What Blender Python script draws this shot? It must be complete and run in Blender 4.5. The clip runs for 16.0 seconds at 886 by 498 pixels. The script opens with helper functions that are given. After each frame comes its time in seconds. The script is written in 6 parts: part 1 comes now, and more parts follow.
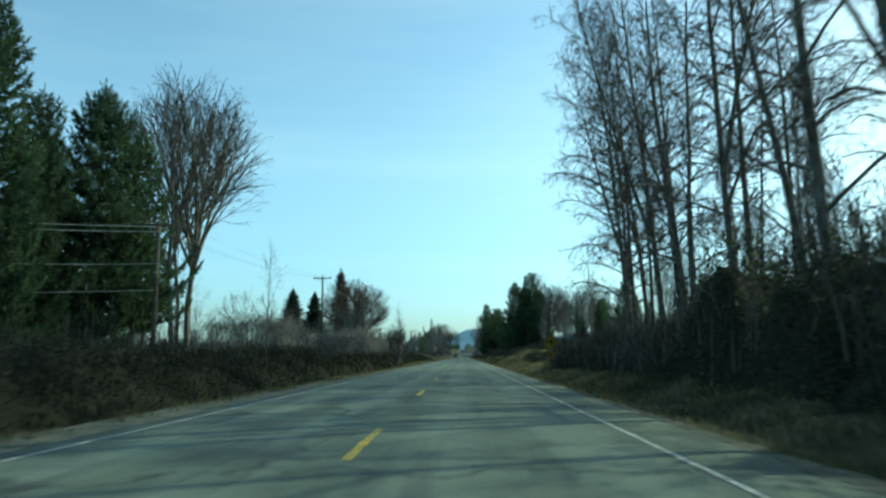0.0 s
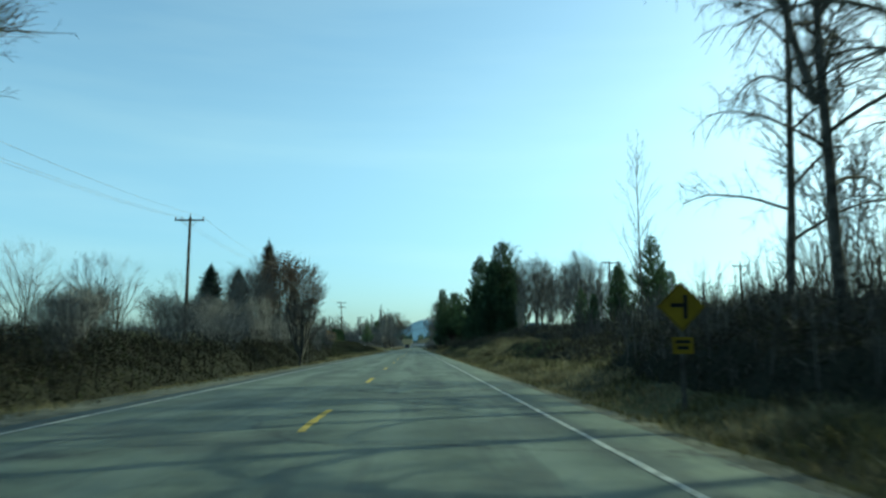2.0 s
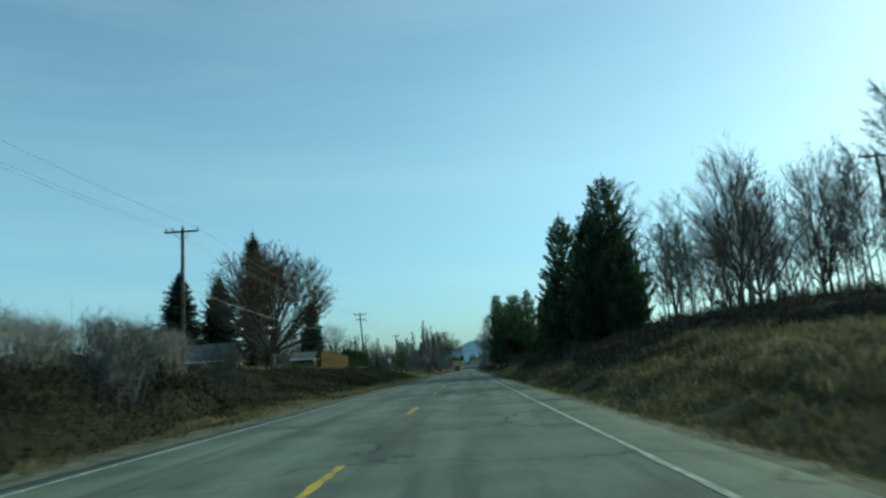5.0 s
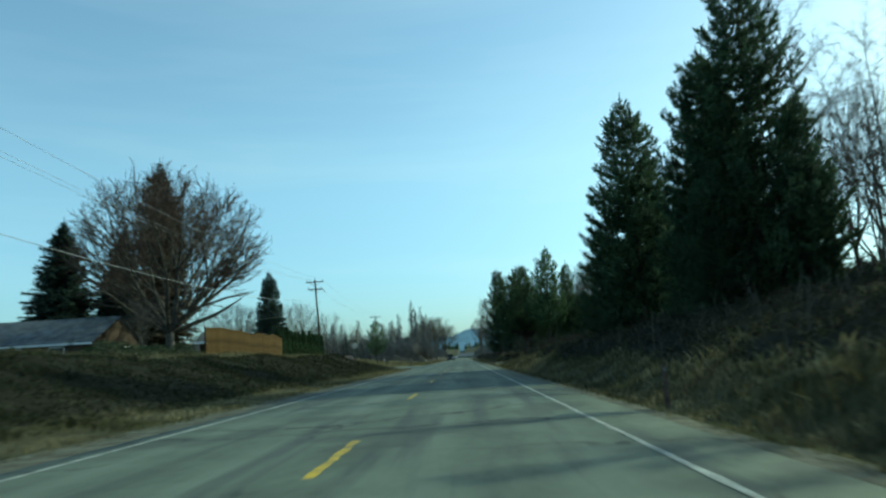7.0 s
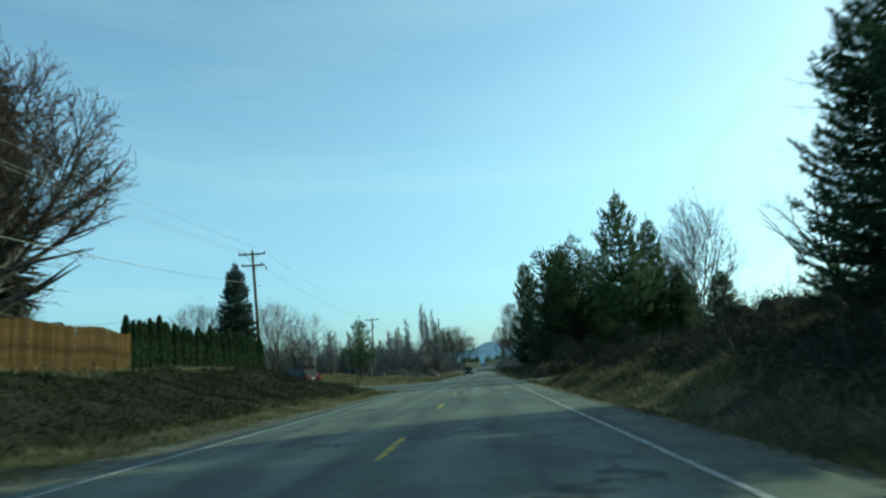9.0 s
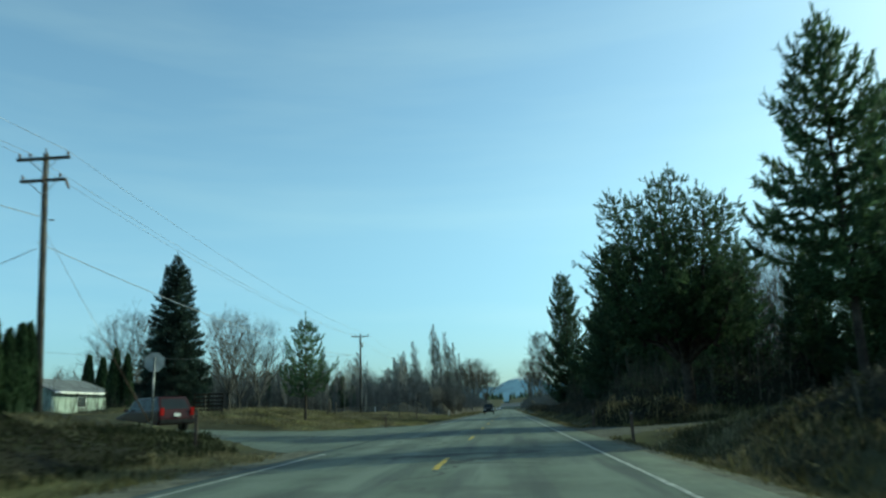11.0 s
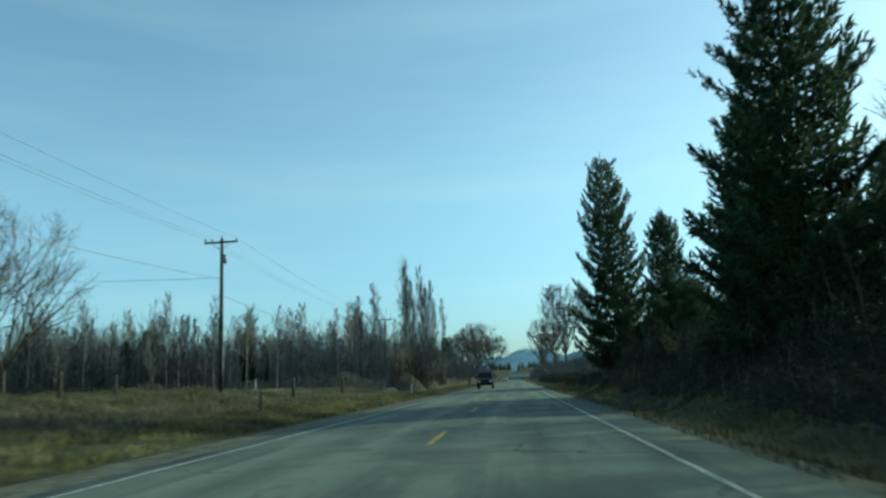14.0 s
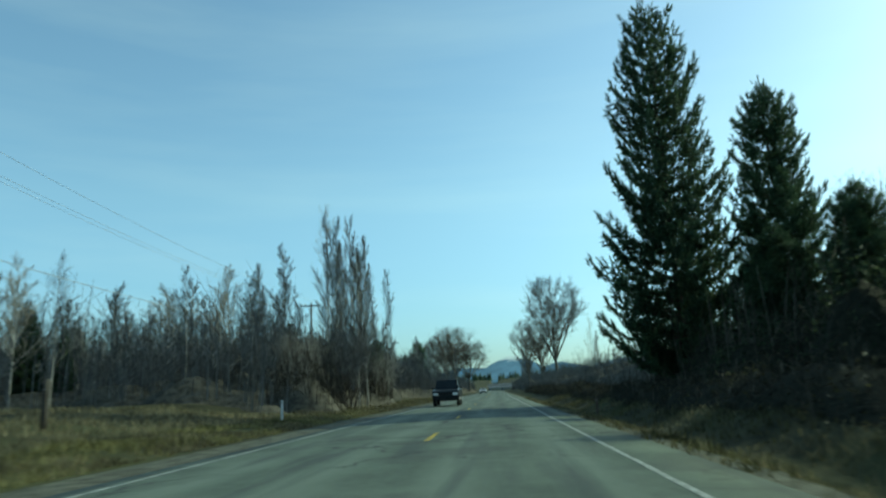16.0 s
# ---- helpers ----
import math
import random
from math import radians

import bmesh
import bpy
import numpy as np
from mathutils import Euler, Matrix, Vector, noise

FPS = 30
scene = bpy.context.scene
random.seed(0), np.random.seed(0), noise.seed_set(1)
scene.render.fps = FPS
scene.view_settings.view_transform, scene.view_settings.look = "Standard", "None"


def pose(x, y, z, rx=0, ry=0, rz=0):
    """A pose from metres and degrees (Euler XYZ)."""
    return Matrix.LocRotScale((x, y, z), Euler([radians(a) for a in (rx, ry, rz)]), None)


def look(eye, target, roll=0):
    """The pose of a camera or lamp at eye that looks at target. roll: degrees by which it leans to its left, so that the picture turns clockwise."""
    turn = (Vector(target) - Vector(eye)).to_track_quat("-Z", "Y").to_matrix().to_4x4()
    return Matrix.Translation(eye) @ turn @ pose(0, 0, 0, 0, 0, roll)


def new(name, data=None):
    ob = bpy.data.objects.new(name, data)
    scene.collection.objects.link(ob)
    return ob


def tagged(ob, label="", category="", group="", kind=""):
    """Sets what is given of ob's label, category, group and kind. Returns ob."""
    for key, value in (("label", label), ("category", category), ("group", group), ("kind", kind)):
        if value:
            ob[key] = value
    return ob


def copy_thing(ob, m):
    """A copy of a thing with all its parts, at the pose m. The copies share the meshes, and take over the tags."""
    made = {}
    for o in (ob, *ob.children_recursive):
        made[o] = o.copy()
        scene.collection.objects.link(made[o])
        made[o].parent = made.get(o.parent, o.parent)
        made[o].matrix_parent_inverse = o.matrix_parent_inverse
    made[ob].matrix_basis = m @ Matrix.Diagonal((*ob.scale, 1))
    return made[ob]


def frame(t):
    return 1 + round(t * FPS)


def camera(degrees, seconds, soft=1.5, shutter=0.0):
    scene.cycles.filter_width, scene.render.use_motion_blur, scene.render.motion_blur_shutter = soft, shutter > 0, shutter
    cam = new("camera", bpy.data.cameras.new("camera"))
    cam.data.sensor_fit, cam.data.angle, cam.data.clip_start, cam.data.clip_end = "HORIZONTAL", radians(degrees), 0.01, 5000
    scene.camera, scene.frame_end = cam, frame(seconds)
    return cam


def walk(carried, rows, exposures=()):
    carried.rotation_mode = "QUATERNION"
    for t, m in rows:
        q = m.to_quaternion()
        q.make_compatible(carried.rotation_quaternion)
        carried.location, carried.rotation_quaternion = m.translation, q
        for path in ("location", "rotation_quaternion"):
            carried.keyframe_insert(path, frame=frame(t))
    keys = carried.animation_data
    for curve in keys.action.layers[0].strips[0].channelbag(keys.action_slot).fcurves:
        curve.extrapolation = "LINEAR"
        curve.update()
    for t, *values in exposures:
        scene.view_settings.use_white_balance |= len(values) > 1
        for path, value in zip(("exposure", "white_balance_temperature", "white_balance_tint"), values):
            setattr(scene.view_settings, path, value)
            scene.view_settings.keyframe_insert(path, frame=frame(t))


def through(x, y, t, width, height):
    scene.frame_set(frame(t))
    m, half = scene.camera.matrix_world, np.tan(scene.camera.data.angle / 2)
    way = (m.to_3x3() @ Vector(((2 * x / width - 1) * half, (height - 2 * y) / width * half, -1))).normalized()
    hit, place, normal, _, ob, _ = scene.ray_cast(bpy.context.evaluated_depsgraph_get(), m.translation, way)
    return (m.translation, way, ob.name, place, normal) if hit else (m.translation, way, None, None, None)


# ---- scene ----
# camera: a phone behind the windscreen of a car on the right-hand lane
cam = camera(63.0, 16.0, soft=2.4, shutter=0.35)
EYE = 1.06
ROWS = [
    (0.0, -0.19, -0.00, 1.57, 8.43, 0.46),
    (0.5, -0.14, 8.59, 2.45, 8.83, 2.47),
    (1.0, -0.09, 17.19, 1.28, 8.05, 1.91),
    (1.5, -0.04, 25.78, -0.10, 8.24, 2.69),
    (2.0, 0.01, 34.37, -2.14, 7.68, 0.01),
    (2.5, 0.05, 42.96, 0.99, 8.87, 2.33),
    (3.0, 0.09, 51.56, 3.27, 10.36, 3.22),
    (3.5, 0.13, 60.15, 3.37, 9.11, 4.63),
    (4.0, 0.18, 68.74, 1.76, 9.49, 3.81),
    (6.5, 0.11, 114.38, 2.38, 9.21, 3.53),
    (7.0, 0.10, 123.51, 1.58, 8.57, 3.31),
    (7.5, 0.09, 132.64, 2.13, 9.27, 2.38),
    (8.0, 0.08, 141.76, 1.99, 9.52, 3.40),
    (10.5, -0.06, 183.10, 4.73, 11.43, 2.36),
    (11.0, -0.04, 191.37, 4.97, 12.56, 2.01),
    (11.5, -0.01, 199.64, 3.52, 11.30, 4.38),
    (12.0, 0.02, 207.90, 4.11, 11.93, 3.34),
    (12.5, 0.05, 216.16, 3.61, 10.55, 3.33),
    (13.0, 0.08, 224.41, 4.73, 10.58, 2.48),
    (13.5, 0.10, 232.67, 6.17, 11.90, 2.86),
    (14.0, 0.13, 240.92, 5.66, 10.40, 2.67),
    (14.5, 0.14, 249.18, 4.17, 11.28, 2.17),
    (15.0, 0.15, 257.44, 4.35, 10.61, 1.20),
    (15.5, 0.16, 265.69, 4.12, 11.02, 2.54),
    (16.0, 0.17, 273.95, 4.14, 11.15, 2.56),
]
walk(cam, [(t, pose(x, y, EYE, 90 + pitch, roll, yaw)) for t, x, y, yaw, pitch, roll in ROWS],
     exposures=[(t, e - 0.07, 7150, -24) for t, e in ((0.0, 0.92), (1.2, 0.92), (2.5, 0.64), (3.5, 0.48), (4.2, 0.48), (6.4, 0.58), (7.0, 0.72), (8.0, 0.74), (10.5, 0.68), (12.0, 0.62), (16.0, 0.62))])

# ---- sky and sun ----
SUN_AZ, SUN_EL = 64.0, 30.0   # degrees to the right of the road's direction, and above the horizon
world = bpy.data.worlds.new("sky")
scene.world = world
world.use_nodes = True
wn = world.node_tree
sky = wn.nodes.new("ShaderNodeTexSky")
sky.sky_type = 'NISHITA'
sky.sun_disc = False
sky.sun_elevation, sky.sun_rotation = radians(SUN_EL), radians(SUN_AZ)
sky.air_density, sky.dust_density, sky.ozone_density = 1.0, 1.2, 4.2
# thin high cloud, in long streaks, and a clean pale blue towards the horizon
sky_dir = wn.nodes.new("ShaderNodeTexCoord")
sky_map = wn.nodes.new("ShaderNodeMapping")
sky_map.inputs["Scale"].default_value, sky_map.inputs["Rotation"].default_value = (1.6, 3.0, 14.0), (0.0, 0.2, 0.5)
cirrus = wn.nodes.new("ShaderNodeTexNoise")
cirrus.inputs["Scale"].default_value, cirrus.inputs["Detail"].default_value = 1.3, 7
cirrus_amount = wn.nodes.new("ShaderNodeMapRange")
cirrus_amount.inputs["From Min"].default_value, cirrus_amount.inputs["From Max"].default_value, cirrus_amount.inputs["To Max"].default_value = 0.45, 0.85, 0.10
sky_split = wn.nodes.new("ShaderNodeSeparateXYZ")
low_sky = wn.nodes.new("ShaderNodeMapRange")
low_sky.inputs["From Min"].default_value, low_sky.inputs["From Max"].default_value = 0.0, 0.26
low_sky.inputs["To Min"].default_value, low_sky.inputs["To Max"].default_value = 1.0, 0.0
low_tint = wn.nodes.new("ShaderNodeMix")
low_tint.data_type, low_tint.blend_type = 'RGBA', 'MULTIPLY'
low_tint.inputs["B"].default_value = (0.49, 0.645, 0.89, 1)
veil = wn.nodes.new("ShaderNodeMix")
veil.data_type = 'RGBA'
veil.inputs["B"].default_value = (4.6, 5.2, 5.6, 1)
for a, b in ((sky_dir.outputs["Generated"], sky_map.inputs["Vector"]), (sky_map.outputs[0], cirrus.inputs["Vector"]), (cirrus.outputs["Fac"], cirrus_amount.inputs["Value"]),
             (sky_dir.outputs["Generated"], sky_split.inputs[0]), (sky_split.outputs["Z"], low_sky.inputs["Value"]), (low_sky.outputs[0], low_tint.inputs["Factor"]),
             (sky.outputs[0], low_tint.inputs["A"]), (low_tint.outputs["Result"], veil.inputs["A"]), (cirrus_amount.outputs[0], veil.inputs["Factor"]),
             (veil.outputs["Result"], wn.nodes["Background"].inputs[0])):
    wn.links.new(a, b)
wn.nodes["Background"].inputs[1].default_value = 0.15
sun = new("sun", bpy.data.lights.new("sun", 'SUN'))
sun.data.energy, sun.data.angle, sun.data.color = 2.2, radians(0.6), (0.96, 1.0, 0.90)
sun_way = Vector((math.sin(radians(SUN_AZ)) * math.cos(radians(SUN_EL)), math.cos(radians(SUN_AZ)) * math.cos(radians(SUN_EL)), math.sin(radians(SUN_EL))))
sun.matrix_world = look((40, 120, 60), Vector((40, 120, 60)) - sun_way)


# ---- materials ----
def surface(name, dark, light, scale=3.0, rough=0.9, bump=0.0, bump_scale=20.0, fine=0.25, island=0.0, per_object=0.0, metal=0.0, spec=0.06, coord="Object"):
    """Two colours mixed by a coarse and a fine noise, with a fine bump; island and per_object vary brightness piece by piece."""
    m = bpy.data.materials.new(name)
    m.use_nodes = True
    n, l = m.node_tree.nodes, m.node_tree.links
    b = n["Principled BSDF"]
    tc = n.new("ShaderNodeTexCoord")
    a = n.new("ShaderNodeTexNoise")
    a.inputs["Scale"].default_value, a.inputs["Detail"].default_value = scale, 5
    f = n.new("ShaderNodeTexNoise")
    f.inputs["Scale"].default_value, f.inputs["Detail"].default_value = scale * 9, 4
    l.new(tc.outputs[coord], a.inputs["Vector"])
    l.new(tc.outputs[coord], f.inputs["Vector"])
    mixf = n.new("ShaderNodeMath")
    mixf.operation = 'MULTIPLY_ADD'
    l.new(f.outputs["Fac"], mixf.inputs[0])
    mixf.inputs[1].default_value = fine
    l.new(a.outputs["Fac"], mixf.inputs[2])
    ramp = n.new("ShaderNodeMapRange")
    ramp.inputs["From Min"].default_value, ramp.inputs["From Max"].default_value = 0.35 + fine * 0.5, 0.65 + fine * 0.5
    l.new(mixf.outputs[0], ramp.inputs["Value"])
    mix = n.new("ShaderNodeMix")
    mix.data_type = 'RGBA'
    mix.inputs["A"].default_value, mix.inputs["B"].default_value = (*dark, 1), (*light, 1)
    l.new(ramp.outputs[0], mix.inputs["Factor"])
    out = mix.outputs["Result"]
    for amount, node, socket in ((island, "ShaderNodeNewGeometry", "Random Per Island"), (per_object, "ShaderNodeObjectInfo", "Random")):
        if amount:
            g = n.new(node)
            r = n.new("ShaderNodeMapRange")
            r.inputs["To Min"].default_value, r.inputs["To Max"].default_value = 1 - amount, 1 + amount
            l.new(g.outputs[socket], r.inputs["Value"])
            h = n.new("ShaderNodeHueSaturation")
            l.new(out, h.inputs["Color"])
            l.new(r.outputs[0], h.inputs["Value"])
            out = h.outputs["Color"]
    l.new(out, b.inputs["Base Color"])
    b.inputs["Roughness"].default_value, b.inputs["Metallic"].default_value = rough, metal
    b.inputs["Specular IOR Level"].default_value = spec
    if bump:
        t = n.new("ShaderNodeTexNoise")
        t.inputs["Scale"].default_value, t.inputs["Detail"].default_value = bump_scale, 6
        l.new(tc.outputs[coord], t.inputs["Vector"])
        k = n.new("ShaderNodeBump")
        k.inputs["Strength"].default_value, k.inputs["Distance"].default_value = bump, 0.02
        l.new(t.outputs["Fac"], k.inputs["Height"])
        l.new(k.outputs["Normal"], b.inputs["Normal"])
    return m


def leafy(name, dark, light, through=0.25, rough=0.55, island=0.45):
    """Thin foliage that lets a part of the light through."""
    m = surface(name, dark, light, scale=0.6, rough=rough, island=island, per_object=0.2, spec=0.1)
    n, l = m.node_tree.nodes, m.node_tree.links
    b = n["Principled BSDF"]
    tr = n.new("ShaderNodeBsdfTranslucent")
    l.new(b.inputs["Base Color"].links[0].from_socket, tr.inputs["Color"])
    ms = n.new("ShaderNodeMixShader")
    ms.inputs[0].default_value = through
    l.new(b.outputs[0], ms.inputs[1])
    l.new(tr.outputs[0], ms.inputs[2])
    l.new(ms.outputs[0], n["Material Output"].inputs["Surface"])
    return m


M_bark = surface("grey_bark", (0.052, 0.047, 0.04), (0.135, 0.124, 0.106), scale=2.5, bump=0.6, bump_scale=14, per_object=0.15)
M_twig = surface("twig_bark", (0.06, 0.052, 0.045), (0.14, 0.124, 0.108), scale=1.0, island=0.3, per_object=0.15)
M_grey_twig = surface("pale_grey_twigs", (0.095, 0.091, 0.084), (0.20, 0.19, 0.176), scale=1.0, island=0.3, per_object=0.15)
M_birch = surface("pale_bark", (0.14, 0.132, 0.118), (0.34, 0.325, 0.295), scale=3.0, bump=0.4, bump_scale=10)
M_maple_twig = surface("budding_twig", (0.088, 0.058, 0.044), (0.205, 0.14, 0.105), scale=1.0, island=0.35)
M_conbark = surface("conifer_bark", (0.032, 0.026, 0.021), (0.085, 0.068, 0.055), scale=3, bump=0.6, bump_scale=12)
M_fir = leafy("fir_needles", (0.034, 0.058, 0.034), (0.082, 0.125, 0.068), through=0.42)
M_spruce = leafy("blue_spruce_needles", (0.022, 0.036, 0.029), (0.05, 0.078, 0.062), through=0.3)
M_pine = leafy("pine_needles", (0.036, 0.062, 0.032), (0.09, 0.14, 0.066), through=0.42)
M_hedge = leafy("arborvitae_leaves", (0.022, 0.040, 0.020), (0.05, 0.08, 0.038), through=0.3)
M_brown_tree = leafy("rusty_conifer_needles", (0.042, 0.038, 0.026), (0.10, 0.082, 0.052))
M_cane = surface("bramble_cane", (0.046, 0.040, 0.031), (0.12, 0.104, 0.08), scale=1.2, island=0.45)
M_bramble = leafy("bramble_leaves", (0.032, 0.033, 0.018), (0.08, 0.075, 0.04), through=0.45, island=0.5)
M_evergreen_shrub = leafy("salal_leaves", (0.024, 0.037, 0.020), (0.062, 0.08, 0.04), through=0.45, island=0.5)
M_drygrass = leafy("dry_grass", (0.092, 0.080, 0.048), (0.245, 0.212, 0.125), through=0.4, island=0.4, rough=0.8)
M_greengrass = leafy("spring_grass", (0.085, 0.081, 0.036), (0.27, 0.245, 0.105), island=0.4, rough=0.7)
M_olivegrass = leafy("verge_grass_blades", (0.045, 0.045, 0.021), (0.14, 0.128, 0.06), through=0.4, island=0.45, rough=0.8)
M_moss = leafy("mossy_bank_growth", (0.018, 0.022, 0.011), (0.045, 0.05, 0.025), through=0.35, island=0.3, rough=0.8)


# ---- ground ----
def smooth(a, b, v):
    k = min(1.0, max(0.0, (v - a) / (b - a)))
    return k * k * (3 - 2 * k)


def bump_noise(x, y, s):
    return noise.noise(Vector((x / s, y / s, 0.0)))


def mouth(x):
    """The near and the far edge of the side road, which widens where it meets the main road."""
    return 222.6 - 10.5 * smooth(-15.5, -5.8, x) ** 1.5, 231.0 + 19.0 * smooth(-14.5, -5.8, x) ** 1.8


def side_road(x, y):
    lo, hi = mouth(x)
    return smooth(-2.6, 0.3, y - lo) * smooth(-2.6, 0.3, hi - y)


def ground_height(x, y):
    """The lie of the land: a road shelf, a bank on either side, fields beyond."""
    if x < -1.5:
        d = -6.6 - x                       # metres beyond the gravel shoulder
        if d <= 0:
            return -0.06
        dip = 0.55 * smooth(0, 1.6, d) * (1 - smooth(2.2, 5.0, d)) * (1 - smooth(100, 118, y))
        low = 0.35 + 1.85 * smooth(96, 124, y)
        high = low * smooth(2.0, 9.0, d) if y < 110 else low * smooth(0.4, 10.5, d)
        after = 0.15 * smooth(0.2, 2.0, d) + (1.35 - 0.5 * smooth(245, 285, y)) * smooth(2.0, 13.0, d)
        k = smooth(203, 219, y)
        z = (high - dip) * (1 - k) + after * k
        s = side_road(x, y)
        z = z * (1 - s) + (0.0 + 0.05 * max(0, d - 1.0)) * s * (d < 20) + z * s * (d >= 20)
        z += 0.55 * smooth(30, 120, d) * (1 - smooth(300, 700, y))
        rough = smooth(0.8, 4.0, d) * (1 - 0.8 * s)
    else:
        d = x - 3.1
        if d <= 0:
            return -0.06
        dip = 0.35 * smooth(0.3, 1.3, d) * (1 - smooth(1.8, 3.2, d))
        bank = 1.7 * smooth(1.6, 8.0, d) + 1.0 * smooth(6.5, 13.0, d) + 1.4 * smooth(13, 30, d)
        first = 0.9 * smooth(2.5, 8.0, d) + 1.1 * smooth(8, 20, d)
        k = smooth(100, 128, y) * (1 - smooth(206, 219, y))
        late = 0.9 * smooth(1.5, 7.0, d) + 1.4 * smooth(7, 22, d)
        after = first if y < 170 else late
        z = (1 - k) * after + k * bank - dip
        s = smooth(215.5, 219.0, y) * (1 - smooth(226, 229, y))
        z = z * (1 - s) + (0.02 + 0.035 * d) * s
        rough = smooth(0.6, 3.0, d) * (1 - 0.8 * s)
    z += 15.0 * smooth(780, 1500, y)
    return z - 0.06 + rough * (0.22 * bump_noise(x, y, 3.1) + 0.30 * bump_noise(x + 50, y, 9.0))


def mesh_object(name, verts, faces, materials, smooth_shade=True, slots=None):
    me = bpy.data.meshes.new(name)
    me.from_pydata(verts, [], faces)
    for m in materials if isinstance(materials, (list, tuple)) else [materials]:
        me.materials.append(m)
    if slots is not None:
        me.polygons.foreach_set("material_index", slots)
    if smooth_shade:
        me.polygons.foreach_set("use_smooth", [True] * len(me.polygons))
    me.update()
    return me


def spread(lo, hi, near_lo, near_hi, step, growth=1.35):
    """Grid lines: even near the road, wider and wider beyond."""
    mid = list(np.arange(near_lo, near_hi + step / 2, step))
    out, s = [], step
    v = near_hi
    while v < hi:
        s *= growth
        v += s
        out.append(v)
    neg, s, v = [], step, near_lo
    while v > lo:
        s *= growth
        v -= s
        neg.append(v)
    return neg[::-1] + mid + out


def ground_material():
    """Soil, dead grass and moss, mixed by noise at two scales."""
    m = surface("field_soil", (0.024, 0.024, 0.014), (0.064, 0.060, 0.034), scale=0.35, fine=0.5, bump=0.7, bump_scale=6)
    n, l = m.node_tree.nodes, m.node_tree.links
    b = n["Principled BSDF"]
    base = b.inputs["Base Color"].links[0].from_socket
    tc = n.new("ShaderNodeTexCoord")
    t = n.new("ShaderNodeTexNoise")
    t.inputs["Scale"].default_value, t.inputs["Detail"].default_value = 0.11, 6
    l.new(tc.outputs["Object"], t.inputs["Vector"])
    r = n.new("ShaderNodeMapRange")
    r.inputs["From Min"].default_value, r.inputs["From Max"].default_value = 0.47, 0.62
    l.new(t.outputs["Fac"], r.inputs["Value"])
    mix = n.new("ShaderNodeMix")
    mix.data_type = 'RGBA'
    l.new(r.outputs[0], mix.inputs["Factor"])
    l.new(base, mix.inputs["A"])
    mix.inputs["B"].default_value = (0.062, 0.062, 0.027, 1)
    l.new(mix.outputs["Result"], b.inputs["Base Color"])
    return m


M_ground = ground_material()
gx = spread(-4300, 4300, -46, 44, 0.9)
gy = spread(-300, 4600, -24, 380, 1.6)
gverts = [(x, y, ground_height(x, y) if -400 < y < 1600 and abs(x) < 500 else ground_height(max(-500, min(500, x)), max(-400, min(1600, y)))) for y in gy for x in gx]
W_ = len(gx)
gfaces = [(j * W_ + i, j * W_ + i + 1, (j + 1) * W_ + i + 1, (j + 1) * W_ + i) for j in range(len(gy) - 1) for i in range(W_ - 1)]
ground = tagged(new("ground", mesh_object("ground", gverts, gfaces, M_ground)), "rough ground of dead grass, soil and moss beside the road", "ground", kind="structure")


